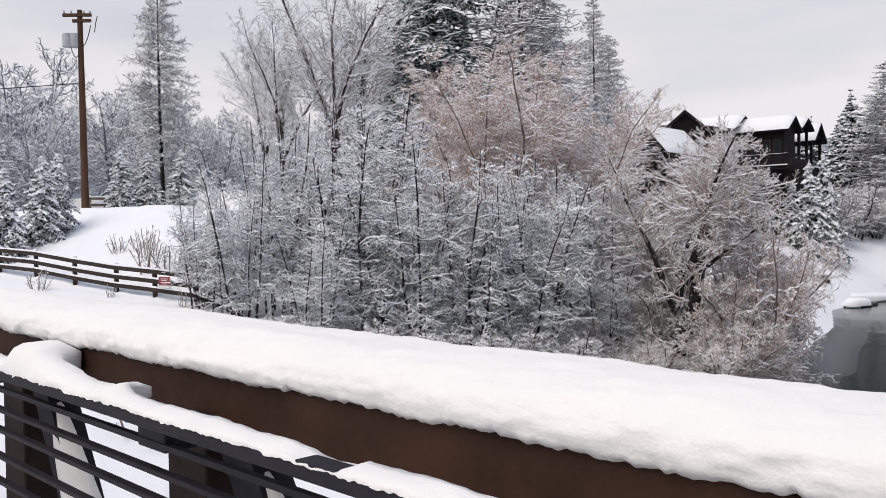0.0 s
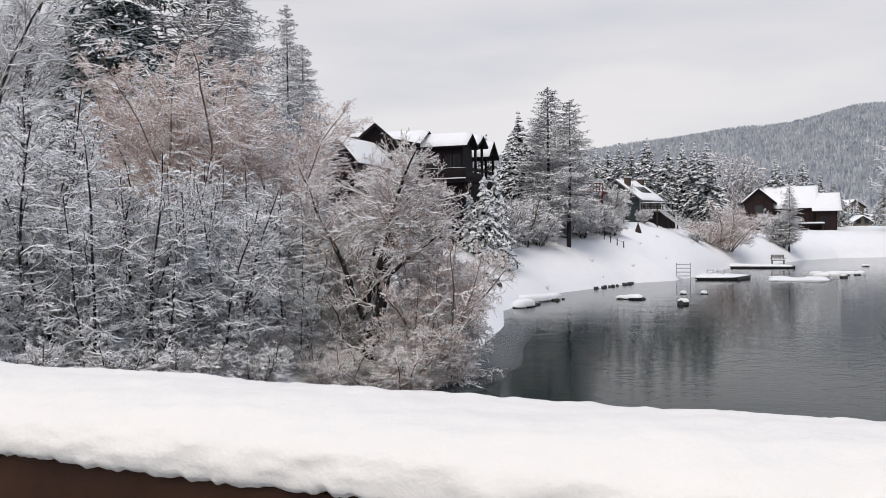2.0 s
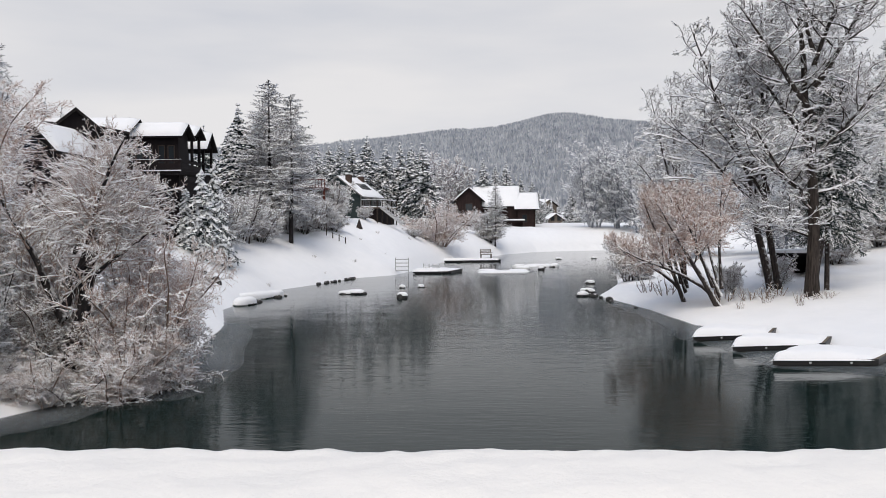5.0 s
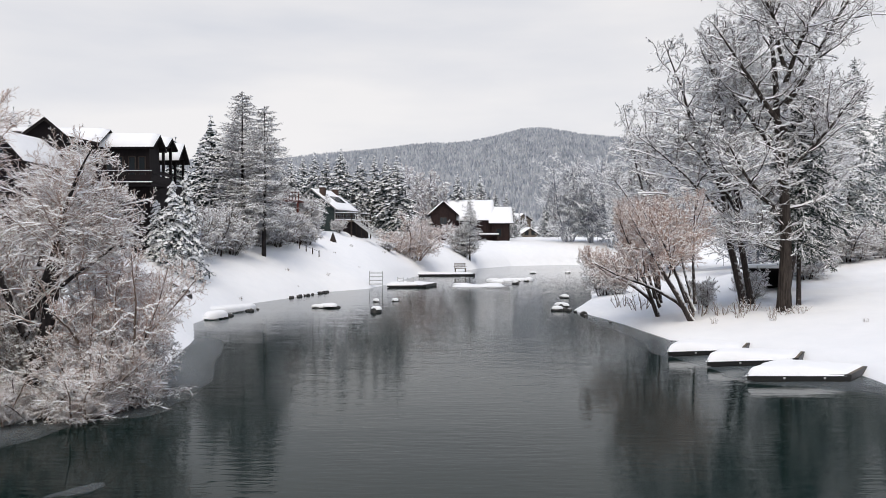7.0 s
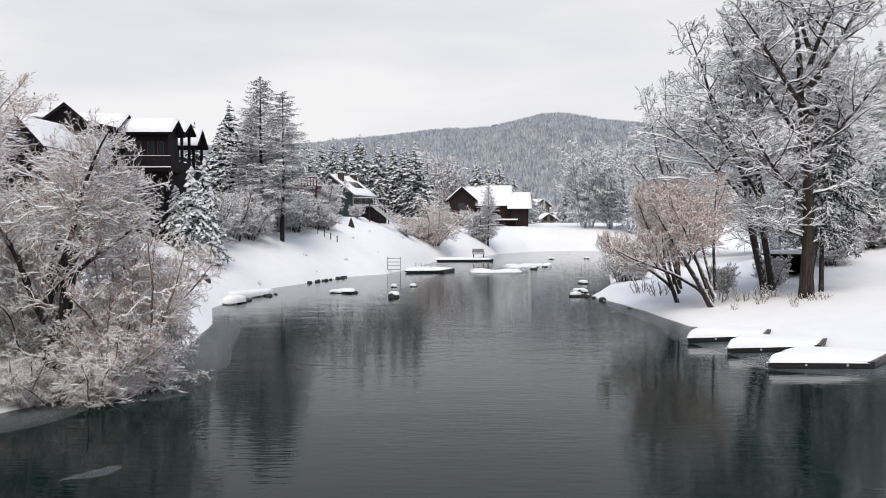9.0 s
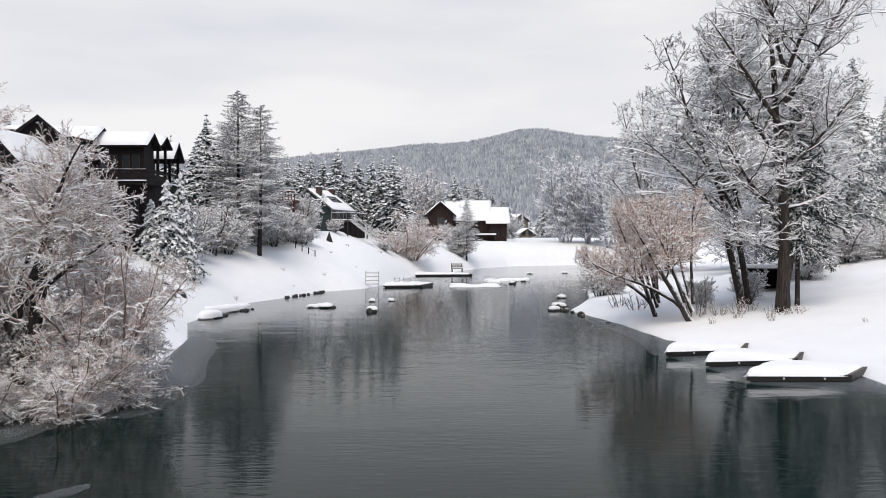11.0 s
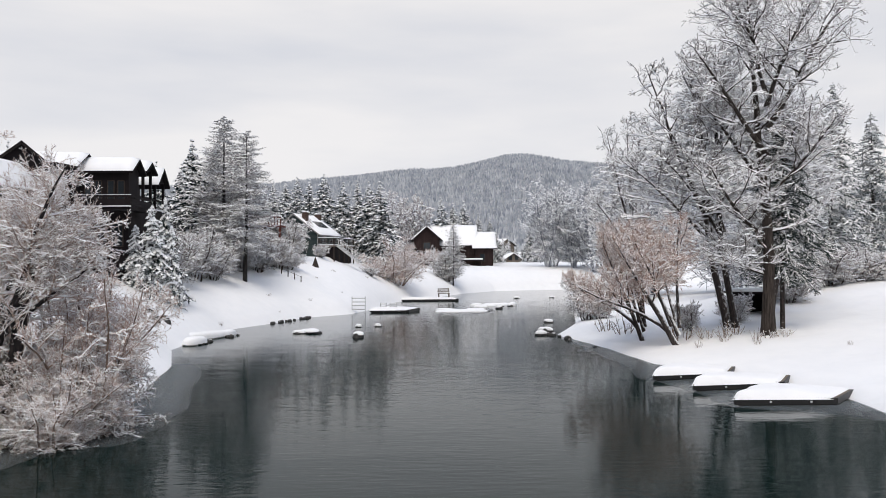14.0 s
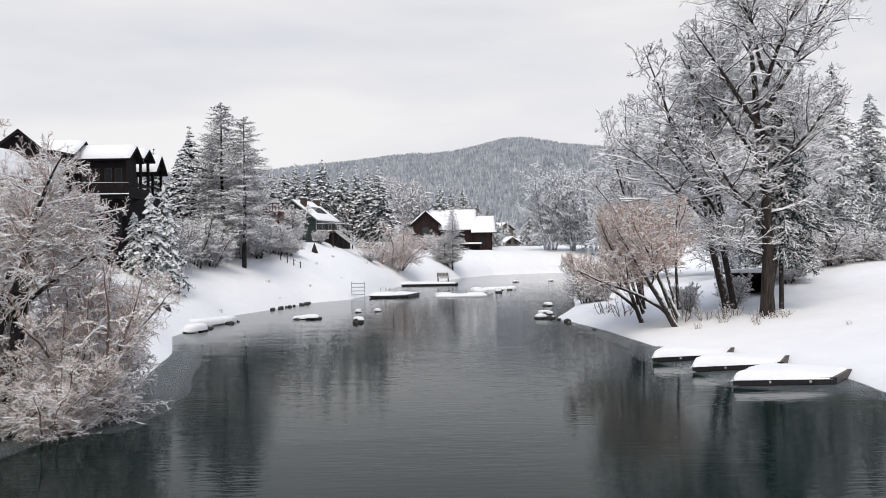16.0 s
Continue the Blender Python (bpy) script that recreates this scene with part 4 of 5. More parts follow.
def hand_cap(x):
    # a tongue of slid snow, high against the chord and thinning out to the right
    full = back = 0.0
    for d in (-0.02, -0.01, 0.0, 0.01, 0.02):
        e = x + d if x < -1.43 else max(x + d, -1.425)
        full += 0.2 * float(np.interp(e, [-16, -3.33, -3.27, -3.11, -3.03, -2.8, -2.62, -2.54, -2.49, -2.46, -2.2, -1.85, -1.62, -1.57, -1.445, -1.43, 14], [0.03, 0.03, 0.10, 0.10, 0.06, 0.036, 0.022, 0.03, 0.05, 0.02, 0.016, 0.015, 0.010, 0.0, 0.0, 0.013, 0.013]))
        back += 0.2 * float(np.interp(e, [-3.33, -3.27, -3.15, -3.06, -2.75, -2.64, -2.59, -2.53, -2.50], [0.0, 0.15, 0.15, 0.05, 0.02, 0.02, 0.06, 0.12, 0.0]))
    return [(-0.076, 5.066), (-0.079, 5.07 + full * 0.25), (-0.066, 5.07 + full * 0.6), (-0.045, 5.07 + full * 0.9), (-0.02, 5.07 + full), (back * 0.5, 5.07 + full * 1.02), (back, 5.068 + full * 0.6), (back, 5.05)]


drift("handrail_snow", fine[(fine > -15.9) & (fine < 13.9)], hand_cap, M_rail_snow, bridge, "snow slumped over the handrail", 6, 0.006, 0.003)

# snow that has slid down against the diagonals
for k in (-2, -1, 0):
    x = -2.54 + 1.5 * k
    t = np.linspace(0, 1, 26)
    line = np.stack([x + 0.30 + 0.60 * t, np.full(26, 0.27), 4.86 - 0.92 * t], 1)
    wide = (0.03 + 0.16 * t ** 0.7) * (1 + 0.10 * waves(t * 2, t * 0, 0.9, 40 + k))
    wide[0] = 0.004
    v, f = sleeve(line, wide, 14)
    v[:, 1] = 0.27 + (v[:, 1] - 0.27) * 0.55
    sheet("slid_snow", v, f, M_rail_snow, bridge, True, "snow piled against the diagonal")

# ---------------------------------------------------------------- houses
M_dark_wood = painted("dark_stained_boards", (0.006, 0.0045, 0.006), (0.013, 0.009, 0.010), 2.0, 0.75, (1, 1, 0.15))
M_brown_wood = painted("brown_boards", (0.015, 0.0095, 0.0095), (0.032, 0.019, 0.0175), 2.0, 0.8, (1, 1, 0.2))
M_red_wood = painted("red_brown_boards", (0.075, 0.022, 0.018), (0.13, 0.045, 0.035), 2.5, 0.8, (1, 1, 0.2))
M_green_wood = painted("dark_green_boards", (0.022, 0.033, 0.034), (0.04, 0.054, 0.054), 2.0, 0.8, (0.2, 0.2, 1))
M_trim = painted("grey_trim", (0.20, 0.20, 0.20), (0.30, 0.30, 0.29), 3.0, 0.7)
M_brick = painted("chimney_brick", (0.05, 0.035, 0.03), (0.09, 0.06, 0.05), 8.0, 0.9)
M_shingle = painted("roof_underside", (0.012, 0.010, 0.011), (0.024, 0.020, 0.020), 4.0, 0.9)
M_glass, t_, b_ = material("window_glass")
b_.inputs["Base Color"].default_value = (0.02, 0.025, 0.03, 1)
b_.inputs["Roughness"].default_value = 0.08
M_weathered = painted("weathered_wood", (0.10, 0.085, 0.07), (0.20, 0.17, 0.14), 5.0, 0.85, (1, 1, 0.3))
M_dark_post = painted("dark_wood", (0.025, 0.02, 0.018), (0.055, 0.042, 0.035), 5.0, 0.85)


def slab(bm, a, b, c, d, thick):
    """A sloping board through four corners (in order), thickened downwards."""
    a, b, c, d = (Vector(k) for k in (a, b, c, d))
    n = (b - a).cross(d - a).normalized()
    if n.z < 0:
        n = -n
    top = [bm.verts.new(k) for k in (a, b, c, d)]
    low = [bm.verts.new(k - n * thick) for k in (a, b, c, d)]
    bm.faces.new(top)
    bm.faces.new(low[::-1])
    for k in range(4):
        bm.faces.new((top[k], low[k], low[(k + 1) % 4], top[(k + 1) % 4]))
    bmesh.ops.recalc_face_normals(bm, faces=bm.faces)
    return bm


def snow_slab(name, a, b, c, d, thick, parent, label="deep snow on the roof"):
    """Roof snow with a soft, slightly uneven edge."""
    a, b, c, d = (np.array(k, float) for k in (a, b, c, d))
    nu, nv = 14, 9
    u, v = np.meshgrid(np.linspace(0, 1, nu), np.linspace(0, 1, nv))
    p = (a * (1 - u[..., None]) + b * u[..., None]) * (1 - v[..., None]) + (d * (1 - u[..., None]) + c * u[..., None]) * v[..., None]
    edge = np.minimum(np.minimum(u, 1 - u) * nu / 1.6, np.minimum(v, 1 - v) * nv / 1.6)
    h = thick * np.clip(edge, 0.0, 1.0) ** 0.5 * (1 + 0.12 * waves(p[..., 0], p[..., 1], 2.3, 5))
    up_ = p.copy()
    up_[..., 2] += h + 0.012
    low = p.copy()
    low[..., 2] += 0.006
    i = np.arange(nu * nv).reshape(nv, nu)
    f = np.stack([i[:-1, :-1], i[:-1, 1:], i[1:, 1:], i[1:, :-1]], -1).reshape(-1, 4)
    ring = np.concatenate([i[0, :-1], i[:-1, -1], i[-1, :0:-1], i[:0:-1, 0]])
    nxt = np.roll(ring, -1)
    side = np.stack([ring, ring + nu * nv, nxt + nu * nv, nxt], 1)
    return sheet(name, np.concatenate([up_.reshape(-1, 3), low.reshape(-1, 3)]), np.concatenate([f, side]), M_snow, parent, True, label)


def gable_roof(house, x0, x1, y0, y1, ze, zr, along, over=0.45, thick=0.18, snow=0.32, mat=None, bargeboard=None):
    """Two sloping panels with their snow over a rectangle; along: the axis of the ridge."""
    mat = mat or M_shingle
    if along == "x":
        m = (y0 + y1) / 2
        drop = over * (zr - ze) / (m - y0)
        quads = [((x0 - over, y0 - over, ze - drop), (x1 + over, y0 - over, ze - drop), (x1 + over, m, zr), (x0 - over, m, zr)),
                 ((x0 - over, m, zr), (x1 + over, m, zr), (x1 + over, y1 + over, ze - drop), (x0 - over, y1 + over, ze - drop))]
    else:
        m = (x0 + x1) / 2
        drop = over * (zr - ze) / (m - x0)
        quads = [((x0 - over, y0 - over, ze - drop), (m, y0 - over, zr), (m, y1 + over, zr), (x0 - over, y1 + over, ze - drop)),
                 ((m, y0 - over, zr), (x1 + over, y0 - over, ze - drop), (x1 + over, y1 + over, ze - drop), (m, y1 + over, zr))]
    for q in quads:
        roof = part("roof", slab(bmesh.new(), *q, thick), mat, house)
        snow_slab("roof_snow", *q, snow, roof)
    return quads


def gable_wall(bm, x0, x1, y0, y1, ze, zr, along):
    """The prism under a gable roof."""
    if along == "x":
        m = (y0 + y1) / 2
        pts = [(x0, y0, ze), (x0, y1, ze), (x0, m, zr), (x1, y0, ze), (x1, y1, ze), (x1, m, zr)]
    else:
        m = (x0 + x1) / 2
        pts = [(x0, y0, ze), (x1, y0, ze), (m, y0, zr), (x0, y1, ze), (x1, y1, ze), (m, y1, zr)]
    v = [bm.verts.new(k) for k in pts]
    for f in ((0, 2, 1), (3, 4, 5), (0, 3, 5, 2), (1, 2, 5, 4), (0, 1, 4, 3)):
        bm.faces.new([v[k] for k in f])
    bmesh.ops.recalc_face_normals(bm, faces=bm.faces)
    return bm


def block(house, x0, x1, y0, y1, z0, ze, zr, along, wall, over=0.45, snow=0.32):
    boxed("wall", x0, x1, y0, y1, z0, ze, wall, house)
    part("gable", gable_wall(bmesh.new(), x0, x1, y0, y1, ze + 0.003, zr - 0.25, along), wall, house)
    gable_roof(house, x0, x1, y0, y1, ze + 0.06, zr, along, over, 0.18, snow)


def window(house, x0, x1, y, z0, z1, bars=1, frame_mat=None, face="y"):
    """A framed window set into a wall that looks down -y (or along +x)."""
    fm = frame_mat or M_dark_post
    turn = Matrix.Identity(4) if face == "y" else pose(y, 0, 0) @ pose(0, 0, 0, 0, 0, 90) @ pose(0, -y, 0)
    f = bmesh.new()
    for a, b, c, d in ((x0, x0 + 0.08, z0, z1), (x1 - 0.08, x1, z0, z1), (x0, x1, z0, z0 + 0.08), (x0, x1, z1 - 0.08, z1)):
        box(f, a, b, y - 0.06, y - 0.003, c, d, turn)
    for k in range(bars):
        c = x0 + (x1 - x0) * (k + 1) / (bars + 1)
        box(f, c - 0.03, c + 0.03, y - 0.05, y - 0.004, z0, z1, turn)
    w = part("window", f, fm, house)
    boxed("pane", x0 + 0.08, x1 - 0.08, y - 0.025, y - 0.006, z0 + 0.08, z1 - 0.08, M_glass, w, "", 0, turn)
    return w


lodge = thing("lodge", "dark timber lodge with many snowy gables and a balcony", "house")
block(lodge, -32.6, -29.6, 55.6, 62.0, 4.0, 11.45, 13.2, "y", M_dark_wood, 0.4)
window(lodge, -31.8, -30.6, 55.6, 10.7, 12.0, 1)
before = set(lodge.children)
block(lodge, -2.3, 2.3, 0.4, 5.0, -11.0, -2.05, 0.0, "y", M_dark_wood, 0.4, 0.14)
swing = Matrix.Translation((-30.72, 61.2, 15.0)) @ Matrix.Rotation(radians(27), 4, "Z")
for ob in set(lodge.children) - before:
    ob.matrix_basis = swing
boxed("wall", -36.0, -27.75, 64.0, 67.1, 4.0, 13.4, M_dark_wood, lodge)
part("gable", gable_wall(bmesh.new(), -36.0, -27.75, 63.3, 67.1, 13.403, 14.3, "x"), M_dark_wood, lodge)
upper = ((-30.6, 63.1, 13.95), (-27.2, 62.8, 13.2), (-27.3, 65.2, 14.52), (-36.5, 65.2, 14.52))
roof = part("roof", slab(bmesh.new(), *upper, 0.18), M_shingle, lodge)
snow_slab("roof_snow", *upper, 0.3, roof)
hind = ((-36.5, 65.2, 14.52), (-27.3, 65.2, 14.52), (-27.3, 67.6, 13.2), (-36.5, 67.6, 13.2))
roof = part("roof", slab(bmesh.new(), *hind, 0.18), M_shingle, lodge)
snow_slab("roof_snow", *hind, 0.3, roof)
block(lodge, -30.0, -23.9, 64.5, 66.7, 3.6, 13.3, 14.15, "x", M_dark_wood, 0.5)
boxed("wall", -30.0, -24.1, 66.7, 74.0, 3.6, 10.35, M_dark_wood, lodge)
boxed("wall", -30.0, -26.4, 66.75, 74.0, 10.35, 13.2, M_dark_wood, lodge)
for y0, y1, ze, zr, x1 in ((68.0, 70.0, 13.65, 14.3, -23.95), (71.4, 73.8, 13.0, 14.2, -24.1)):
    gable_roof(lodge, -30.0, x1, y0, y1, ze, zr, "x", 0.4)
    part("gable", gable_wall(bmesh.new(), -26.4, x1, y0, y1, ze - 0.1, zr - 0.25, "x"), M_dark_wood, lodge)
    boxed("porch_beam", -26.4, x1, y0, y0 + 0.2, ze - 0.4, ze - 0.1, M_dark_wood, lodge)
    for y in (y0 + 0.1, y1 - 0.1):
        boxed("porch_post", x1 - 0.2, x1, y - 0.1, y + 0.1, 10.35, ze - 0.1, M_dark_wood, lodge)
boxed("porch_rail", -24.25, -24.1, 66.9, 73.9, 11.2, 11.32, M_dark_wood, lodge)
boxed("porch_snow", -26.3, -24.1, 66.9, 73.9, 10.354, 10.5, M_snow, lodge, "snow on the porch floor", 0.02)
boxed("balcony_floor", -27.4, -23.0, 62.4, 66.9, 9.85, 10.1, M_dark_wood, lodge)
boxed("balcony_rail", -27.4, -22.95, 62.35, 62.47, 10.78, 10.95, M_dark_wood, lodge)
boxed("balcony_side_rail", -23.07, -22.95, 62.5, 66.9, 10.78, 10.95, M_dark_wood, lodge)
boxed("balcony_skirt", -27.4, -23.05, 62.36, 62.42, 10.1, 10.66, M_dark_wood, lodge)
boxed("balcony_side_skirt", -23.02, -22.96, 62.5, 66.9, 10.1, 10.66, M_dark_wood, lodge)
boxed("balcony_snow", -27.4, -22.95, 62.36, 62.46, 10.955, 10.985, M_snow, lodge, "thin snow on the rail", 0.01)
boxed("balcony_snow", -27.4, -22.90, 62.24, 62.34, 10.05, 10.13, M_snow, lodge, "thin snow along the floor edge", 0.02)
for x in (-27.2, -26.1, -25.0, -24.0, -23.05):
    boxed("balcony_post", x - 0.07, x + 0.07, 62.37, 62.45, 10.1, 10.78, M_dark_wood, lodge)
for x0, x1 in ((-27.4, -26.8), (-26.6, -26.0), (-25.6, -25.0), (-24.8, -24.2)):
    window(lodge, x0, x1, 64.5, 10.5, 12.3, 0)
for x0, x1 in ((-26.6, -25.6), (-25.3, -24.3)):
    window(lodge, x0, x1, 64.5, 7.0, 9.0, 0)

cottage = thing("cottage", "dark green cottage with snowy slanting roof, chimney and deck", "house", at=(-19.9, 118.0, 13.1), turn=-15)
boxed("wall", -3.65, 3.65, 0.5, 8.5, -9.0, -2.85, M_green_wood, cottage)
part("gable", gable_wall(bmesh.new(), -3.65, 3.65, 0.5, 8.5, -2.847, -0.3, "y"), M_green_wood, cottage)
gable_roof(cottage, -3.65, 3.65, 0.5, 8.5, -2.8, 0.0, "y", 0.5, 0.16, 0.2, M_trim)
boxed("corner_board", 3.58, 3.72, 0.42, 0.56, -7.5, -2.9, M_trim, cottage)
boxed("chimney", 1.0, 1.75, 0.9, 1.65, -1.8, 0.15, M_brick, cottage, "dark brick chimney", 0.03)
boxed("chimney_cap", 0.95, 1.8, 0.85, 1.7, 0.154, 0.3, M_snow, cottage, "snow on the chimney", 0.05)
boxed("chimney", 0.4, 1.2, 7.0, 7.8, -1.4, 0.2, M_brick, cottage, "dark brick chimney", 0.03)
boxed("chimney_cap", 0.35, 1.25, 6.95, 7.85, 0.204, 0.34, M_snow, cottage, "snow on the chimney", 0.05)
k = -2.8 / 3.65
glaze = ((1.7, 3.0, 1.7 * k + 0.27), (2.9, 3.0, 2.9 * k + 0.27), (2.9, 6.6, 2.9 * k + 0.27), (1.7, 6.6, 1.7 * k + 0.27))
part("skylight", slab(bmesh.new(), *glaze, 0.2), M_glass, cottage, "long dark skylight cleared of snow")
for y0, y1 in ((1.2, 2.2), (2.6, 3.6), (5.0, 6.2), (6.6, 7.8)):
    window(cottage, y0, y1, 3.65, -4.6, -3.3, 0, M_trim, "x")
boxed("deck_floor", 3.66, 6.3, 0.4, 8.6, -4.95, -4.75, M_weathered, cottage, "grey deck")
boxed("deck_snow", 3.7, 6.25, 0.45, 8.55, -4.746, -4.6, M_snow, cottage, "snow on the deck", 0.03)
boxed("under_deck_wall", 3.8, 5.9, 0.9, 8.3, -9.0, -4.953, M_dark_wood, cottage, "dark boarding under the deck")
for y in (0.5, 2.5, 4.5, 6.5, 8.5):
    boxed("deck_post", 6.12, 6.26, y - 0.07, y + 0.07, -8.0, -3.75, M_dark_post, cottage)
for x in (3.9, 5.1):
    boxed("deck_post", x - 0.06, x + 0.06, 0.42, 0.54, -4.75, -3.75, M_dark_post, cottage)
for z in (-3.75, -4.2):
    boxed("deck_rail", 6.13, 6.25, 0.4, 8.6, z, z + 0.08, M_dark_post, cottage)
    boxed("deck_rail", 3.7, 6.12, 0.42, 0.54, z, z + 0.08, M_dark_post, cottage)
boxed("rail_snow", 6.1, 6.28, 0.4, 8.6, -3.666, -3.56, M_snow, cottage, "snow on the deck rail", 0.03)
boxed("rail_snow", 3.7, 6.098, 0.4, 0.56, -3.666, -3.56, M_snow, cottage, "snow on the deck rail", 0.03)
stairs = thing("deck_stairs", "grey wooden stairs down from the cottage deck", "stairs", at=(-13.4, 117.2, 8.3), turn=-15)
for y in (0.0, 1.2):
    beamed("stringer", (0, y, 0), (3.4, y, -2.5), 0.08, 0.28, M_zinc, stairs)
    beamed("stair_rail", (0, y, 1.0), (3.4, y, -1.5), 0.08, 0.1, M_zinc, stairs)
    for k in range(5):
        boxed("baluster", 0.2 + 0.75 * k, 0.27 + 0.75 * k, y - 0.035, y + 0.035, -0.2 - 0.55 * k, 0.85 - 0.55 * k, M_zinc, stairs)
for k in range(12):
    x, z = 0.12 + 0.285 * k, -0.05 - 0.209 * k
    tread = boxed("tread", x - 0.14, x + 0.14, 0.04, 1.16, z - 0.05, z, M_weathered, stairs)
    boxed("tread_snow", x - 0.13, x + 0.13, 0.08, 1.12, z + 0.003, z + 0.09, M_snow, tread)

porch = thing("raised_deck", "red-brown raised timber deck on tall posts", "deck")
boxed("deck_floor", -23.4, -18.6, 101.5, 105.5, 10.3, 10.55, M_red_wood, porch)
boxed("deck_snow", -23.3, -18.7, 101.6, 105.4, 10.554, 10.72, M_snow, porch, "snow on the deck", 0.03)
boxed("top_rail", -23.4, -18.6, 101.5, 101.65, 11.5, 11.62, M_red_wood, porch)
boxed("rail_snow", -23.4, -18.6, 101.48, 101.67, 11.624, 11.76, M_snow, porch, "snow on the rail", 0.03)
for k in range(13):
    x = -23.3 + 0.383 * k
    boxed("baluster", x - 0.05, x + 0.05, 101.53, 101.62, 10.55, 11.5, M_red_wood, porch)
for x in (-23.2, -21.0, -18.8):
    boxed("deck_post", x - 0.12, x + 0.12, 101.6, 101.84, ground_at(x, 101.7) - 0.3, 10.3, M_red_wood, porch)

chalet = thing("chalet", "brown timber house with deep snow on its gabled roofs", "house")
block(chalet, -3.0, 2.0, 155.8, 162.0, 2.0, 10.6, 12.85, "y", M_brown_wood, 0.6)
block(chalet, 0.8, 9.0, 157.6, 166.0, 2.0, 9.6, 13.4, "x", M_brown_wood, 0.5)
block(chalet, 9.0, 12.4, 157.0, 164.4, 2.0, 9.1, 12.0, "x", M_brown_wood, 0.7)
for x0, x1 in ((3.2, 4.4), (5.2, 6.4)):
    window(chalet, x0, x1, 157.6, 6.2, 7.8, 1)
window(chalet, -1.2, 0.2, 155.8, 8.4, 9.8, 1)
window(chalet, 9.8, 10.8, 157.0, 6.0, 7.6, 0)
boxed("lean_to_roof", 6.4, 10.2, 154.6, 157.0, 6.2, 6.4, M_shingle, chalet)
boxed("roof_snow", 6.4, 10.2, 154.6, 157.0, 6.404, 6.7, M_snow, chalet, "snow on the porch roof", 0.08)
for x in (6.6, 10.0):
    boxed("porch_post", x - 0.1, x + 0.1, 154.7, 154.9, ground_at(x, 154.8) - 0.3, 6.2, M_dark_post, chalet)


chalet.matrix_basis = Matrix.Translation((0, 0, 5.5)) @ Matrix.Scale(1.2, 4) @ Matrix.Translation((0, 0, -5.5))


def far_house(x, y, z, w, d, h, rise, turn):
    h_ = thing("distant_house", "small distant house with a snowy roof", "house", "houses across the valley", (x, y, z), turn)
    block(h_, -w / 2, w / 2, -d / 2, d / 2, -3.0, h, h + rise, "y", M_weathered, 0.7, 0.5)
    window(h_, -1.6, -0.4, -d / 2, 1.2, 2.6, 1)
    window(h_, 0.5, 1.7, -d / 2, 1.2, 2.6, 1)


far_house(26.2, 259, 5.6, 5, 6, 1.7, 1.7, 8)
far_house(29.0, 330, 10.0, 9, 7, 3.4, 2.4, 40)
far_house(47.0, 328, 11.0, 12, 8, 4.0, 3.0, -30)

shelter = thing("log_shelter", "dark open-fronted woodshed with snow on its roof", "shed", at=(22.75, 57.2, 1.6), turn=-12)
boxed("back_wall", -1.3, 1.3, 1.4, 1.5, -0.4, 1.75, M_dark_wood, shelter)
boxed("side_wall", -1.3, -1.2, -0.6, 1.4, -0.4, 1.75, M_dark_wood, shelter)
boxed("side_wall", 1.2, 1.3, -0.6, 1.4, -0.4, 1.75, M_dark_wood, shelter)
boxed("roof", -1.5, 1.5, -0.8, 1.6, 1.753, 1.88, M_dark_wood, shelter)
boxed("roof_snow", -1.48, 1.48, -0.78, 1.58, 1.884, 2.12, M_snow, shelter, "snow on the roof", 0.08)

# ---------------------------------------------------------------- docks, ice, stones and fences
def soft_box(name, x0, x1, y0, y1, z0, z1, parent, label="", n=10, seed=3, skew=0.0):
    """A pillow of snow over a rectangle, highest in the middle, with a rounded rim."""
    u, v = np.meshgrid(np.linspace(0, 1, 2 * n), np.linspace(0, 1, n))
    k = 1 - (2 * np.abs(u - 0.5)) ** 14
    j = 1 - (2 * np.abs(v - 0.5)) ** 8
    x, y = x0 + u * (x1 - x0), y0 + v * (y1 - y0)
    z = z0 + (z1 - z0) * np.clip(k * j, 0, 1) ** 0.45 * (1 + 0.2 * waves(x * 1.0, y * 1.0 + seed, 1.9, seed)) * (1 - 0.45 * step(0.35, 1.0, u))
    x = x + skew * y
    i_ = np.arange(2 * n * n).reshape(n, 2 * n)
    f = np.stack([i_[:-1, :-1], i_[:-1, 1:], i_[1:, 1:], i_[1:, :-1]], -1).reshape(-1, 4)
    return sheet(name, np.stack([x, y, z], -1).reshape(-1, 3), f, M_snow, parent, True, label)


def dock(x, y, turn, long, wide, label, group="", skew=0.0):
    """A raft with its front left corner at x, y; skew: how far its ends slant."""
    d = thing("dock", label, "dock", group, (x, y, 0), turn)
    m = Matrix.Identity(4)
    m[0][1] = skew
    boxed("float", 0.1, long, 0.1, wide - 0.1, -0.25, 0.14, M_float, d, "dark float", 0, m)
    boxed("fascia", -0.0, long, 0.0, 0.06, 0.06, 0.30, M_float, d, "", 0, m)
    boxed("fascia", -0.0, long, wide - 0.06, wide, 0.06, 0.30, M_float, d, "", 0, m)
    for a in (-0.06, long):
        boxed("fascia", a, a + 0.06, 0.0, wide, 0.06, 0.30, M_float, d, "", 0, m)
    k = max(4, int(long / 0.35))
    for j in range(k):
        a = long * j / k
        boxed("plank", a + 0.006, a + long / k - 0.006, 0.062, wide - 0.062, 0.24, 0.30, M_weathered, d, "", 0, m)
    soft_box("dock_snow", -0.14, long - 0.10, -0.05, wide + 0.05, 0.245, 0.60, d, "rounded slab of snow", 14, int(x * 3) % 7 + 1, skew)
    for a in (0.35, 0.75):
        boxed("cleat", long * a - 0.04, long * a + 0.04, -0.035, -0.002, 0.12, 0.2, M_zinc, d)
    return d


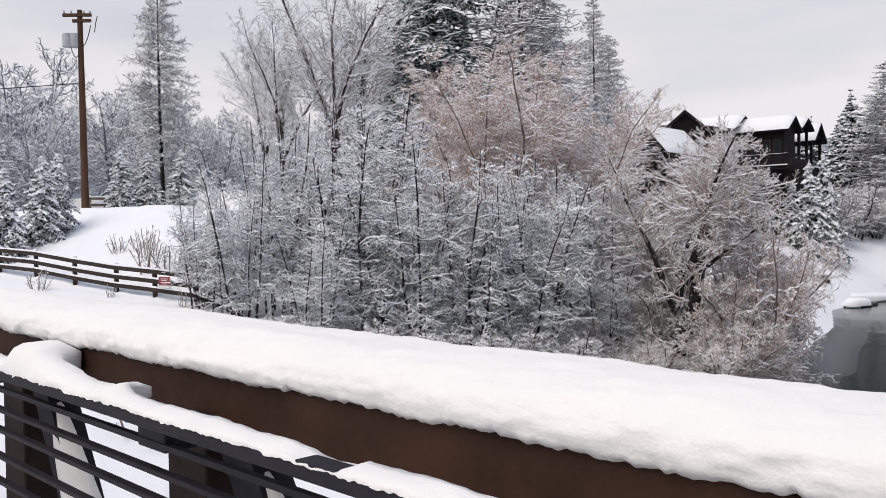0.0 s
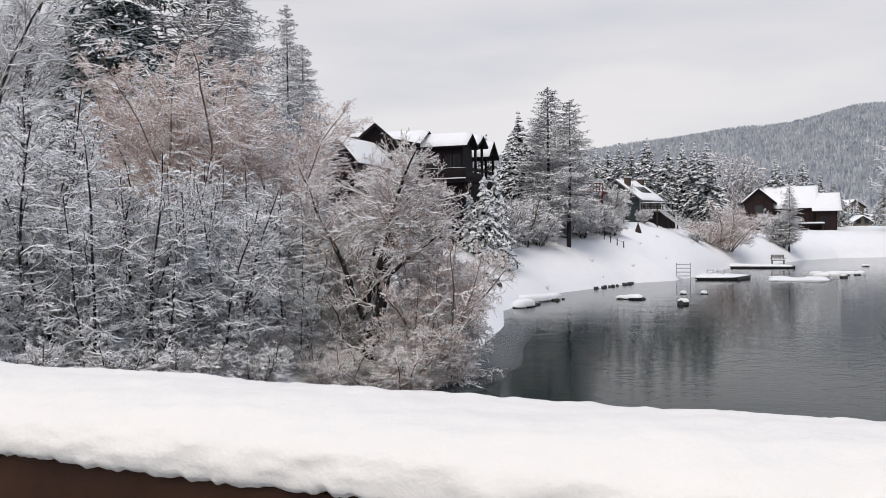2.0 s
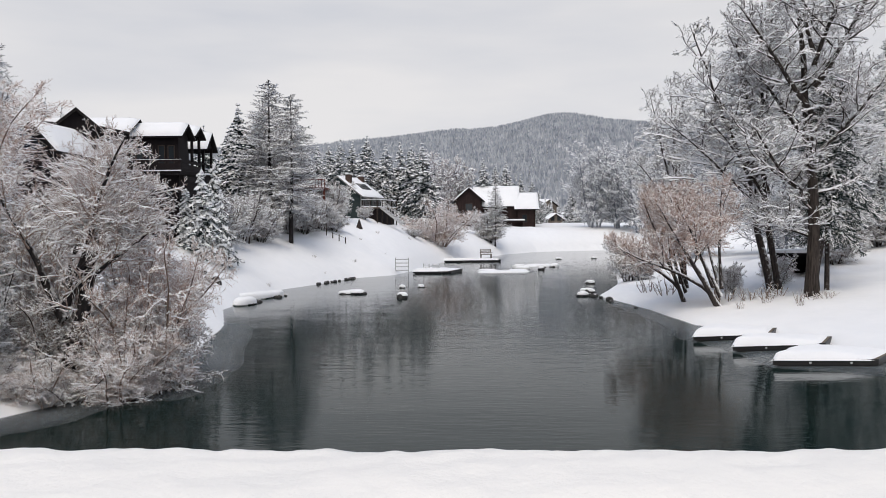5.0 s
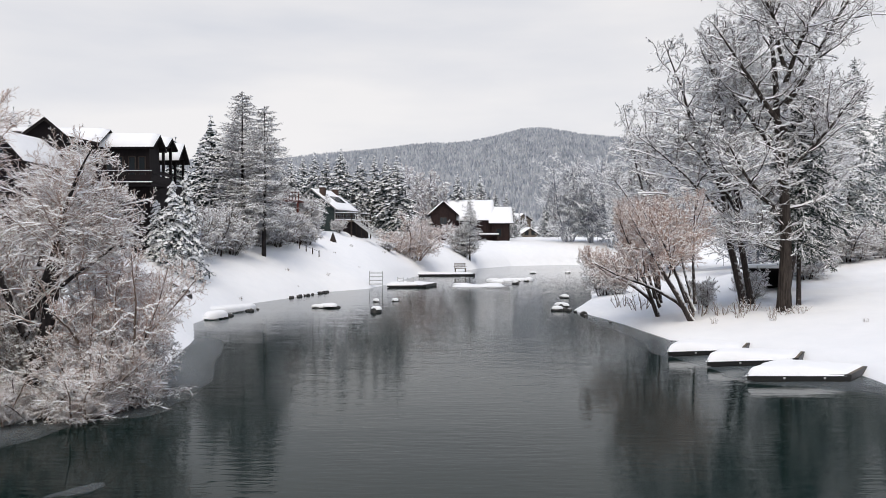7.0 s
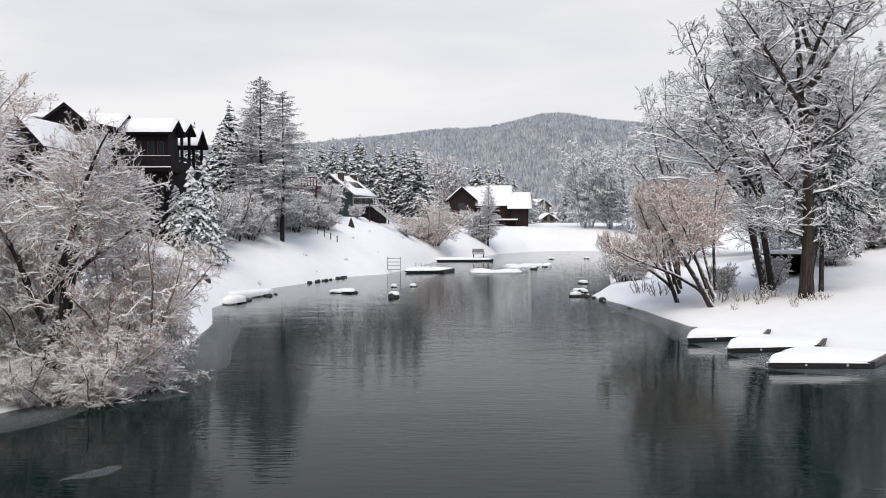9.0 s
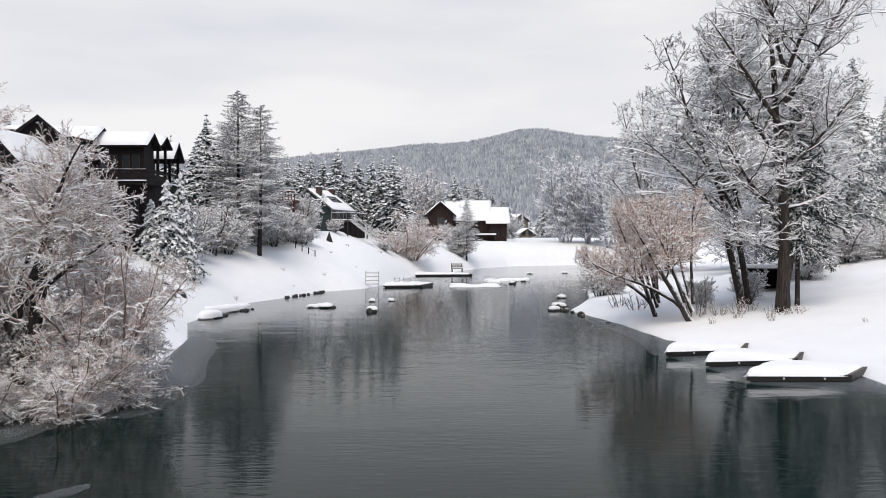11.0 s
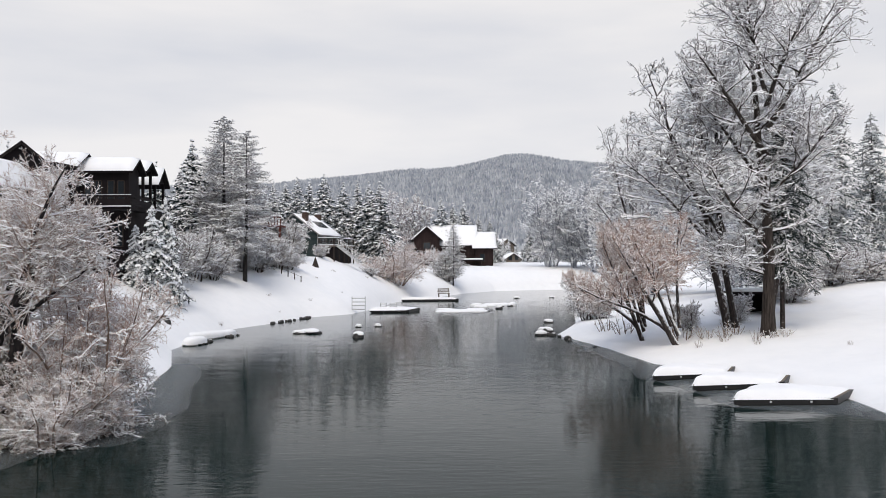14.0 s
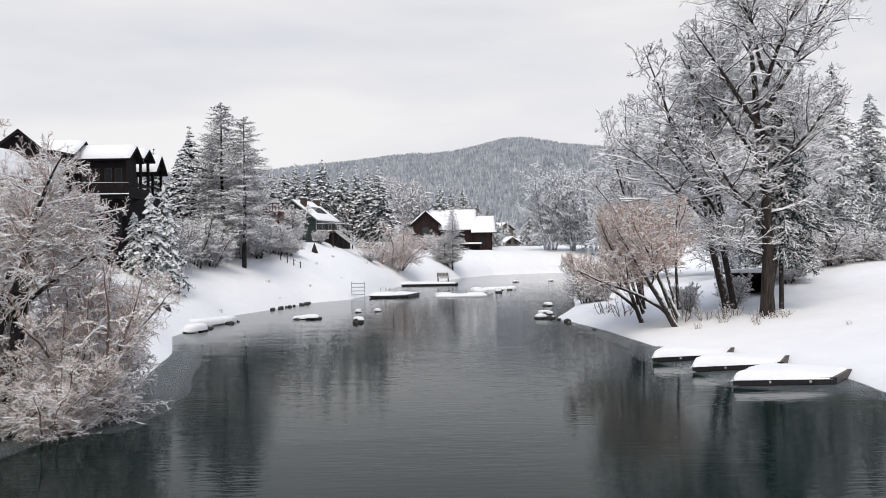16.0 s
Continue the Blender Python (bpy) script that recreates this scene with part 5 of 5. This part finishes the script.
for x, y, turn, long, wide in ((11.75, 31.0, -1, 3.9, 2.1), (11.35, 34.6, 9, 4.2, 1.9), (10.5, 37.7, 12, 3.9, 1.8)):
    dock(x, y, turn, long, wide, "low floating dock under a thick slab of snow", "three docks on the right bank", 0.8)
dock(-6.8, 92.4, 8, 4.4, 4.0, "square swimming float with snow beside a ladder", "", 0.45)
dock(-4.2, 121.5, 6, 8.6, 2.2, "long floating dock deep in snow across the river")


def ladder(name, x, y, z, w, h, steps, label, turn=0):
    l_ = thing(name, label, "ladder", "", (x, y, z), turn)
    for a in (0, w):
        beamed("side_rail", (a, 0, -0.2), (a, 0, h), 0.08, 0.08, M_zinc, l_)
    for k in range(steps):
        c = h * (k + 0.5) / steps
        r = beamed("rung", (0, 0, c), (w, 0, c), 0.08, 0.08, M_zinc, l_)
        boxed("rung_snow", 0.02, w - 0.02, -0.04, 0.04, c + 0.045, c + 0.09, M_snow, r)
    return l_


ladder("ladder", -8.85, 92.3, 0.2, 1.5, 1.7, 4, "pale metal ladder frame standing at the river's edge")
ladder("swim_ladder", -4.6, 93.9, 0.1, 0.8, 1.0, 3, "pale swim ladder on the float", 20)
ladder("swim_ladder", -5.7, 94.2, 0.1, 0.7, 1.0, 3, "pale swim ladder on the float", -20)

bench = thing("bench", "weathered wooden bench with a high back on the far dock", "bench", "", (2.2, 125.5, 0.55), 10)
boxed("seat", -0.9, 0.9, -0.3, 0.3, 0.42, 0.5, M_weathered, bench)
for k in range(4):
    boxed("back_slat", -0.9, 0.9, 0.27 + 0.03 * k, 0.31 + 0.03 * k, 0.55 + 0.18 * k, 0.68 + 0.18 * k, M_weathered, bench)
for x in (-0.8, 0.8):
    beamed("back_post", (x, 0.28, 0.4), (x, 0.42, 1.25), 0.07, 0.07, M_weathered, bench)
for x in (-0.95, 0.95):
    boxed("armrest", x - 0.05, x + 0.05, -0.35, 0.32, 0.68, 0.73, M_weathered, bench)
boxed("seat_snow", -0.88, 0.88, -0.28, 0.24, 0.503, 0.62, M_snow, bench, "snow on the seat", 0.04)
boxed("backrest_snow", -0.9, 0.9, 0.34, 0.46, 1.254, 1.34, M_snow, bench, "snow along the back", 0.03)
for x in (-0.8, 0.8):
    for y in (-0.25, 0.25):
        boxed("leg", x - 0.05, x + 0.05, y - 0.05, y + 0.05, -0.6, 0.42, M_weathered, bench)


def ice_sheet(name, ring, label, z=0.012, mat=None, thick=0.016, fine=8, seed=1, rough=0.4):
    """A flat floe with an uneven rim; ring: its corners."""
    rng = np.random.default_rng(seed)
    pts = []
    for a, b in zip(ring, ring[1:] + ring[:1]):
        for k in range(fine):
            p = np.array(a) + (np.array(b) - np.array(a)) * k / fine
            pts.append(p + rng.normal(0, rough if k else rough * 0.4, 2))
    pts = np.array(pts)
    for _ in range(2):
        pts = 0.5 * pts + 0.25 * np.roll(pts, 1, 0) + 0.25 * np.roll(pts, -1, 0)
    bm = bmesh.new()
    low = [bm.verts.new((x, y, z - thick)) for x, y in pts]
    top = [bm.verts.new((x, y, z)) for x, y in pts]
    bm.faces.new(top)
    for k in range(len(top)):
        j = (k + 1) % len(top)
        bm.faces.new((low[k], low[j], top[j], top[k]))
    bmesh.ops.triangulate(bm, faces=[f for f in bm.faces if len(f.verts) > 4])
    return tagged(part(name, bm, mat or M_ice), label, "ice", kind="structure")


left_rim = [(-13.4, 19.6), (-11.6, 22), (-10.9, 24.5), (-9.5, 25), (-9.1, 27.6), (-9.7, 33.6), (-13, 45.6)]
right_rim = [(10.0, 60), (9.8, 54), (10.2, 48), (10.4, 43.5), (10.0, 39.5), (10.9, 36), (11.4, 33), (11.5, 30.5), (13.6, 29.9), (15.8, 28.0), (17.2, 25), (18.5, 22)]
for k in range(5):
    pull_ = 0.5 * k
    ice_sheet("shore_ice_%d" % (k + 1), [(-17, 17)] + [(x - pull_ * 0.8, y + pull_ * 0.25) for x, y in left_rim] + [(-15, 44), (-14, 37), (-14, 28), (-15.5, 22)], "grey skin of thin ice along the snowy bank", z=0.005 + 0.005 * k, thick=0.003, seed=2, rough=0.25)
    ice_sheet("shore_ice_%d" % (k + 6), [(x + pull_ * 0.6, y + pull_ * 0.5) for x, y in right_rim] + [(20, 30), (20, 38), (14, 46), (13, 54), (11.5, 60)], "grey skin of thin ice round the docks", z=0.005 + 0.005 * k, thick=0.003, seed=12, rough=0.25)
ice_sheet("ice_floe_1", [(-8.8, 16.9), (-8.3, 17.0), (-7.8, 17.7), (-7.9, 18.1), (-8.4, 17.7)], "thin drifting floe of pale ice", seed=4, rough=0.08)
ice_sheet("ice_floe_2", [(-11.2, 16.4), (-10.6, 16.6), (-10.3, 17.3), (-10.8, 17.7), (-11.3, 17.2)], "thin drifting floe of pale ice", seed=5, rough=0.08)
ice_sheet("ice_floe_3", [(9.2, 50.6), (10.2, 50.2), (10.6, 51.6), (9.6, 52.2)], "thin drifting floe of pale ice", seed=6, rough=0.08)
ice_sheet("ice_floe_4", [(0.6, 91), (6.2, 90), (8.2, 97), (3.4, 99)], "pale ice round the snowy islet", seed=7, rough=0.2)


def mound(name, x, y, rx, ry, h, label, category, mat=None, seed=1, z=0.0, turn=0.0, parent=None):
    """A rounded, uneven heap."""
    rng = np.random.default_rng(seed)
    n, m = 18, 7
    a = np.linspace(0, 2 * np.pi, n, endpoint=False)
    wob = 1 + 0.14 * np.sin(2 * a + rng.uniform(0, 6)) + 0.1 * np.sin(3 * a + rng.uniform(0, 6)) + 0.06 * np.sin(5 * a + rng.uniform(0, 6))
    rings = []
    for k in range(m):
        s = k / (m - 1)
        r, zz = math.cos(s * math.pi / 2) ** 0.6, math.sin(s * math.pi / 2) ** 0.8
        rings.append(np.stack([rx * r * wob * np.cos(a), ry * r * wob * np.sin(a), np.full(n, h * zz) * (1 + 0.05 * np.sin(3 * a))], 1))
    v = np.concatenate(rings)
    i_ = np.arange(n)
    f = np.concatenate([np.stack([k * n + i_, k * n + (i_ + 1) % n, (k + 1) * n + (i_ + 1) % n, (k + 1) * n + i_], 1) for k in range(m - 1)])
    ob = sheet(name, v, f, mat or M_snow, parent, True)
    ob.matrix_basis = pose(x, y, z, 0, 0, turn)
    return tagged(ob, label, category) if label else ob


mound("snow_islet", 3.6, 94.5, 2.9, 1.6, 0.30, "low islet of snow on ice in mid-river", "islet", seed=3, z=-0.05)
mound("snow_islet", 8.4, 107.5, 1.5, 1.0, 0.42, "low islet of snow on ice in mid-river", "islet", seed=4, z=-0.05)
mound("snow_islet", 6.6, 103.5, 1.0, 0.7, 0.35, "low islet of snow on ice in mid-river", "islet", seed=5, z=-0.05)
for k, (x, y, r) in enumerate(((7.2, 106.4, 0.9), (9.9, 108.2, 1.0), (11.0, 107.2, 0.7), (5.6, 97.0, 1.3), (2.0, 95.6, 1.1), (6.2, 105.0, 0.6))):
    mound("snow_islet", x, y, r * 1.4, r * 0.9, 0.28 + 0.1 * (k % 3), "low islet of snow on ice in mid-river", "islet", seed=20 + k, z=-0.03, turn=35 * k)
M_stone = coated("wet_stone", (0.025, 0.025, 0.028), (0.07, 0.068, 0.066), 0.75, 1.1, 6.0)


def stone(x, y, r, h, snow, label, group, seed, z=None):
    g = ground_at(x, y) if z is None else z
    s = thing("stone", label, "stone", group, (x, y, g - 0.12), 40 * seed)
    mound("rock", 0, 0, r, r * 0.8, h + 0.1, "", "", M_stone, seed, 0, 0, s)
    if snow:
        mound("snow_cap", 0, 0, r * 0.92, r * 0.74, snow, "", "", M_snow, seed + 9, h * 0.72 + 0.05, 20, s)


for k, (x, y, r, h) in enumerate(((-9.6, 65.5, 0.85, 0.35), (-5.4, 61.5, 0.5, 0.45), (9.3, 64.5, 0.55, 0.5), (8.6, 62.5, 0.45, 0.35), (-6.3, 71.5, 0.3, 0.25), (-4.6, 72, 0.3, 0.25), (11.2, 76, 0.5, 0.3), (8.6, 100, 0.4, 0.4), (14, 130, 0.5, 0.25), (20, 132, 0.5, 0.25), (9.4, 105.6, 0.45, 0.3), (10.6, 106.0, 0.4, 0.3), (-10.4, 65.2, 0.5, 0.25))):
    stone(x, y, r * 1.15, h, 0.24, "dark boulder in the water with a round snow cap", "snow-capped boulders in the river", k + 1, -0.05)
rng_s = np.random.default_rng(77)
for k in range(48):
    if k < 10:
        s_ = rng_s.uniform(0, 1)
        x, y, r = -16.2 + 0.8 * s_ + rng_s.uniform(0, 0.5), 55.5 + 8.5 * s_, 0.24
    elif k < 34:
        s_ = rng_s.uniform(0, 1)
        x, y, r = -15.05 + 2.5 * s_ + rng_s.uniform(0, 0.25), 75.5 + 9.5 * s_, 0.22
    elif k < 42:
        s_ = rng_s.uniform(0, 1)
        x, y, r = 9.6 + 1.9 * s_ - rng_s.uniform(0, 0.5), 63 - 12 * s_, 0.24
    else:
        x, y, r = -20.2 + rng_s.uniform(0, 1.9), 57.5 + rng_s.uniform(-1, 1), 0.3
    r *= rng_s.uniform(0.6, 1.2)
    stone(x, y, r, r * 0.9, 0, "small dark wet stone at the snowy shore", "dark stones along the shore", k + 30, None if k > 41 else 0.0)
for k, (x, y, rx, ry, h, turn) in enumerate(((-16.9, 60.5, 2.6, 0.55, 0.5, 62), (-15.9, 63.4, 1.3, 0.5, 0.42, 70), (-16.3, 56.3, 1.1, 0.5, 0.5, 50))):
    mound("snow_ledge", x, y, rx, ry, h, "thin snow-covered ledge jutting from the bank over dark stones", "ledge", seed=8 + k, z=0.08, turn=turn)


def fence(label, path, height, rails, post, rail, gap, mat, snow):
    f = thing("fence", label, "fence")
    done = []
    for (ax, ay), (bx, by) in zip(path[:-1], path[1:]):
        n = max(1, round(math.hypot(bx - ax, by - ay) / gap))
        done += [(ax + (bx - ax) * k / n, ay + (by - ay) * k / n) for k in range(n)]
    done.append(path[-1])
    feet = [(x, y, ground_at(x, y)) for x, y in done]
    for x, y, z in feet:
        p = boxed("post", x - post / 2, x + post / 2, y - post / 2, y + post / 2, z - 0.3, z + height, mat, f, "", 0.01)
        if snow:
            boxed("post_snow", x - post / 2, x + post / 2, y - post / 2, y + post / 2, z + height + 0.003, z + height + 0.09, M_snow, p, "", 0.02)
    for a, b in zip(feet[:-1], feet[1:]):
        for h in rails:
            r = beamed("rail", (a[0], a[1] - post / 2 - 0.02, a[2] + h), (b[0], b[1] - post / 2 - 0.02, b[2] + h), *rail, mat, f)
            if snow:
                k = rail[1] / 2 + 0.03
                beamed("rail_snow", (a[0], a[1] - post / 2 - 0.02, a[2] + h + k), (b[0], b[1] - post / 2 - 0.02, b[2] + h + k), rail[0] * 1.4, 0.055, M_snow, r, "", 0.012)
    return f


fence("three-rail dark wooden fence with snow on each rail", [(-38.5, 9.6), (-34.3, 10.2), (-28.0, 11.9), (-22.4, 13.3)], 0.95, (0.25, 0.55, 0.87), 0.13, (0.05, 0.14), 2.3, M_dark_post, True)
fence("short run of thin posts with a rope down the bank", [(-16.9, 92.5), (-14.6, 92.0)], 0.75, (0.62,), 0.1, (0.025, 0.025), 0.8, M_dark_post, False)
fence("short run of thin posts with a rope up the bank", [(-21.2, 95.0), (-18.9, 95.0)], 0.8, (0.66,), 0.1, (0.025, 0.025), 1.3, M_dark_post, False)
fence("short run of wooden rails beside the utility pole", [(-44.0, 18.0), (-43.0, 20.6)], 0.8, (0.35, 0.7), 0.12, (0.05, 0.13), 2.0, M_weathered, True)

M_sign_red = painted("red_sign_paint", (0.17, 0.018, 0.02), (0.26, 0.03, 0.03), 6.0, 0.5)
M_sign_white = painted("white_sign_paint", (0.62, 0.60, 0.60), (0.75, 0.74, 0.74), 6.0, 0.5)
gz = ground_at(-25.4, 12.5)
sign = thing("sign", "small red warning sign with white print on the fence", "sign", "", (-25.4, 12.34, gz + 0.5), 17)
boxed("board", -0.25, 0.25, -0.03, -0.005, -0.02, 0.36, M_sign_red, sign, "red board")
boxed("white_foot", -0.25, 0.25, -0.036, -0.031, -0.02, 0.07, M_sign_white, sign)
for z, w in ((0.29, 0.15), (0.23, 0.12), (0.17, 0.15), (0.12, 0.1)):
    boxed("print_bar", -w, w, -0.036, -0.031, z - 0.012, z + 0.012, M_sign_white, sign)

M_pole = painted("creosoted_pole", (0.045, 0.024, 0.015), (0.10, 0.054, 0.034), 4.0, 0.85, (1, 1, 0.1))
M_grey_paint = painted("grey_enamel", (0.30, 0.31, 0.33), (0.38, 0.39, 0.41), 3.0, 0.45)
M_cable = painted("black_cable", (0.02, 0.02, 0.02), (0.03, 0.03, 0.03), 3.0, 0.6)
px, py = -43.4, 17.5
pz = ground_at(px, py)
pole = thing("utility_pole", "tall brown wooden utility pole with transformer and crossarm", "utility pole", "", (px, py, pz), 0)
pole.scale = (1.19, 1.19, 1.19)
v, f = sleeve(np.array([(0.0, 0, -0.4), (-0.02, 0, 3), (-0.06, 0, 6), (-0.10, 0, 9.0)]), np.array([0.165, 0.15, 0.13, 0.11]), 14)
sheet("shaft", v, f, M_pole, pole, True, "brown wooden shaft")


def can(name, r, z0, z1, x, y, mat, parent, label="", n=16):
    bm = bmesh.new()
    bmesh.ops.create_cone(bm, cap_ends=True, segments=n, radius1=r, radius2=r, depth=z1 - z0, matrix=Matrix.Translation((x, y, (z0 + z1) / 2)))
    bmesh.ops.bevel(bm, geom=[e for e in bm.edges if abs(e.verts[0].co.z - e.verts[1].co.z) < 1e-4], offset=r * 0.12, segments=2, affect="EDGES")
    return part(name, bm, mat, parent, label)


way = Vector((0.68, 0.73, 0))
for k in (-1, 1):
    can("transformer", 0.22, 7.35, 7.95, -0.10 - 0.36 * 0.73 + 0.1 * k, -0.36 * 0.2 - 0.22 + 0.12 * k, M_grey_paint, pole, "grey transformer can")
for z, a, b in ((8.75, -0.62, 0.62), (8.5, -0.2, 0.6)):
    beamed("crossarm", Vector((-0.1, -0.12, z)) + way * a, Vector((-0.1, -0.12, z + 0.02)) + way * b, 0.11, 0.13, M_pole, pole)
for a in (-0.55, -0.25, 0.3, 0.55):
    p = Vector((-0.1, -0.12, 8.82)) + way * a
    can("insulator", 0.045, p.z, p.z + 0.13, p.x, p.y, M_grey_paint, pole, "", 10)


def cable(name, a, b, sag, r, parent, label=""):
    t = np.linspace(0, 1, 17)
    pts = np.array(a)[None] * (1 - t[:, None]) + np.array(b)[None] * t[:, None]
    pts[:, 2] -= sag * 4 * t * (1 - t)
    v, f = sleeve(pts, np.full(17, r), 5)
    return sheet(name, v, f, M_cable, parent, True, label)


cable("lead", (0.3, 0.3, 8.3), (0.1, 0.05, 7.4), 0.15, 0.02, pole)
cable("lead", (-0.5, -0.25, 7.4), (-0.12, -0.1, 7.0), 0.25, 0.02, pole)
cable("lead", (0.55, 0.5, 8.7), (0.45, 0.4, 8.0), -0.1, 0.02, pole)
cable("overhead_cable", (-0.1, -0.1, 5.75), (-22, -16, 6.1), 0.35, 0.02, pole, "black overhead cable")

pyramid = thing("garden_obelisk", "small dark pointed wooden garden frame in the snow", "garden frame", "", (-14.6, 103.5, ground_at(-14.6, 103.5) - 0.1), 20)
bm = bmesh.new()
bmesh.ops.create_cone(bm, segments=4, radius1=0.5, radius2=0.04, depth=1.35, matrix=Matrix.Translation((0, 0, 0.62)))
part("frame", bm, M_dark_post, pyramid)

# dry weeds and twigs poking through the snow
weed = bare_tree("weed_shrub", "small dry weed stalks poking out of the snow", 91, clump(9, 0.25, 0.5, 1.0, 0.012, 4), 3, 0.3, 0.3, (3, 2, 0), M_dry, M_dry, rise=(0.3, 1.0), thick=(0.007, 0.005, 0.004), snow=(0.008, 0.012, 0.6), group="dry weeds in the snow")
for k, (x, y, h, w) in enumerate(((19.6, 46.5, 0.5, 2.0), (20.4, 46.4, 0.45, 2.0), (20.9, 47.0, 0.4, 2.0), (16.6, 48.5, 0.9, 1.3), (17.6, 48.0, 0.8, 1.3), (18.4, 49.0, 1.0, 1.3), (17.0, 46.6, 0.5, 1.2), (18.6, 45.8, 0.9, 0.6), (18.2, 44.6, 0.4, 1.0), (-28.6, 13.4, 1.2, 1.0), (-27.6, 13.8, 1.3, 1.0), (-26.6, 14.4, 1.1, 1.0), (-30.0, 10.0, 0.8, 1.0), (-29.6, 14.0, 1.5, 0.5), (-30.6, 14.2, 1.0, 0.8), (-31.4, 13.6, 0.8, 0.9), (-27.4, 11.4, 0.5, 0.6), (-24.0, 12.2, 0.7, 0.4), (-24.8, 14.4, 1.3, 1.3), (-25.4, 15.0, 1.4, 1.3), (-15.8, 66.0, 0.3, 1.2), (-16.5, 83.0, 0.3, 1.6), (-13.0, 88.0, 0.3, 1.6), (13.6, 56.0, 1.4, 1.2), (12.9, 59.0, 1.2, 1.2), (15.5, 49.6, 1.2, 1.4), (-16.2, 7.2, 1.0, 1.3), (-15.2, 8.6, 1.1, 1.2), (36.0, 52.0, 1.6, 0.5), (37.5, 54.0, 1.8, 0.5),
                                 (-17.5, 68, 0.35, 0.9), (-14.8, 80, 0.2, 0.9), (-12.5, 84.6, 0.25, 0.8), (-10.5, 97, 0.2, 1.1), (-13.6, 97.8, 0.35, 1.0), (-12.4, 105, 0.4, 1.2), (-9.0, 116, 0.4, 1.5), (-16.6, 57, 0.35, 0.8), (22.0, 42.0, 0.3, 0.8), (15.2, 45.6, 0.5, 0.8))):
    plant(weed, 0.95, x, y, ground_at(x, y) + h, w, 33 * k, 0.05)
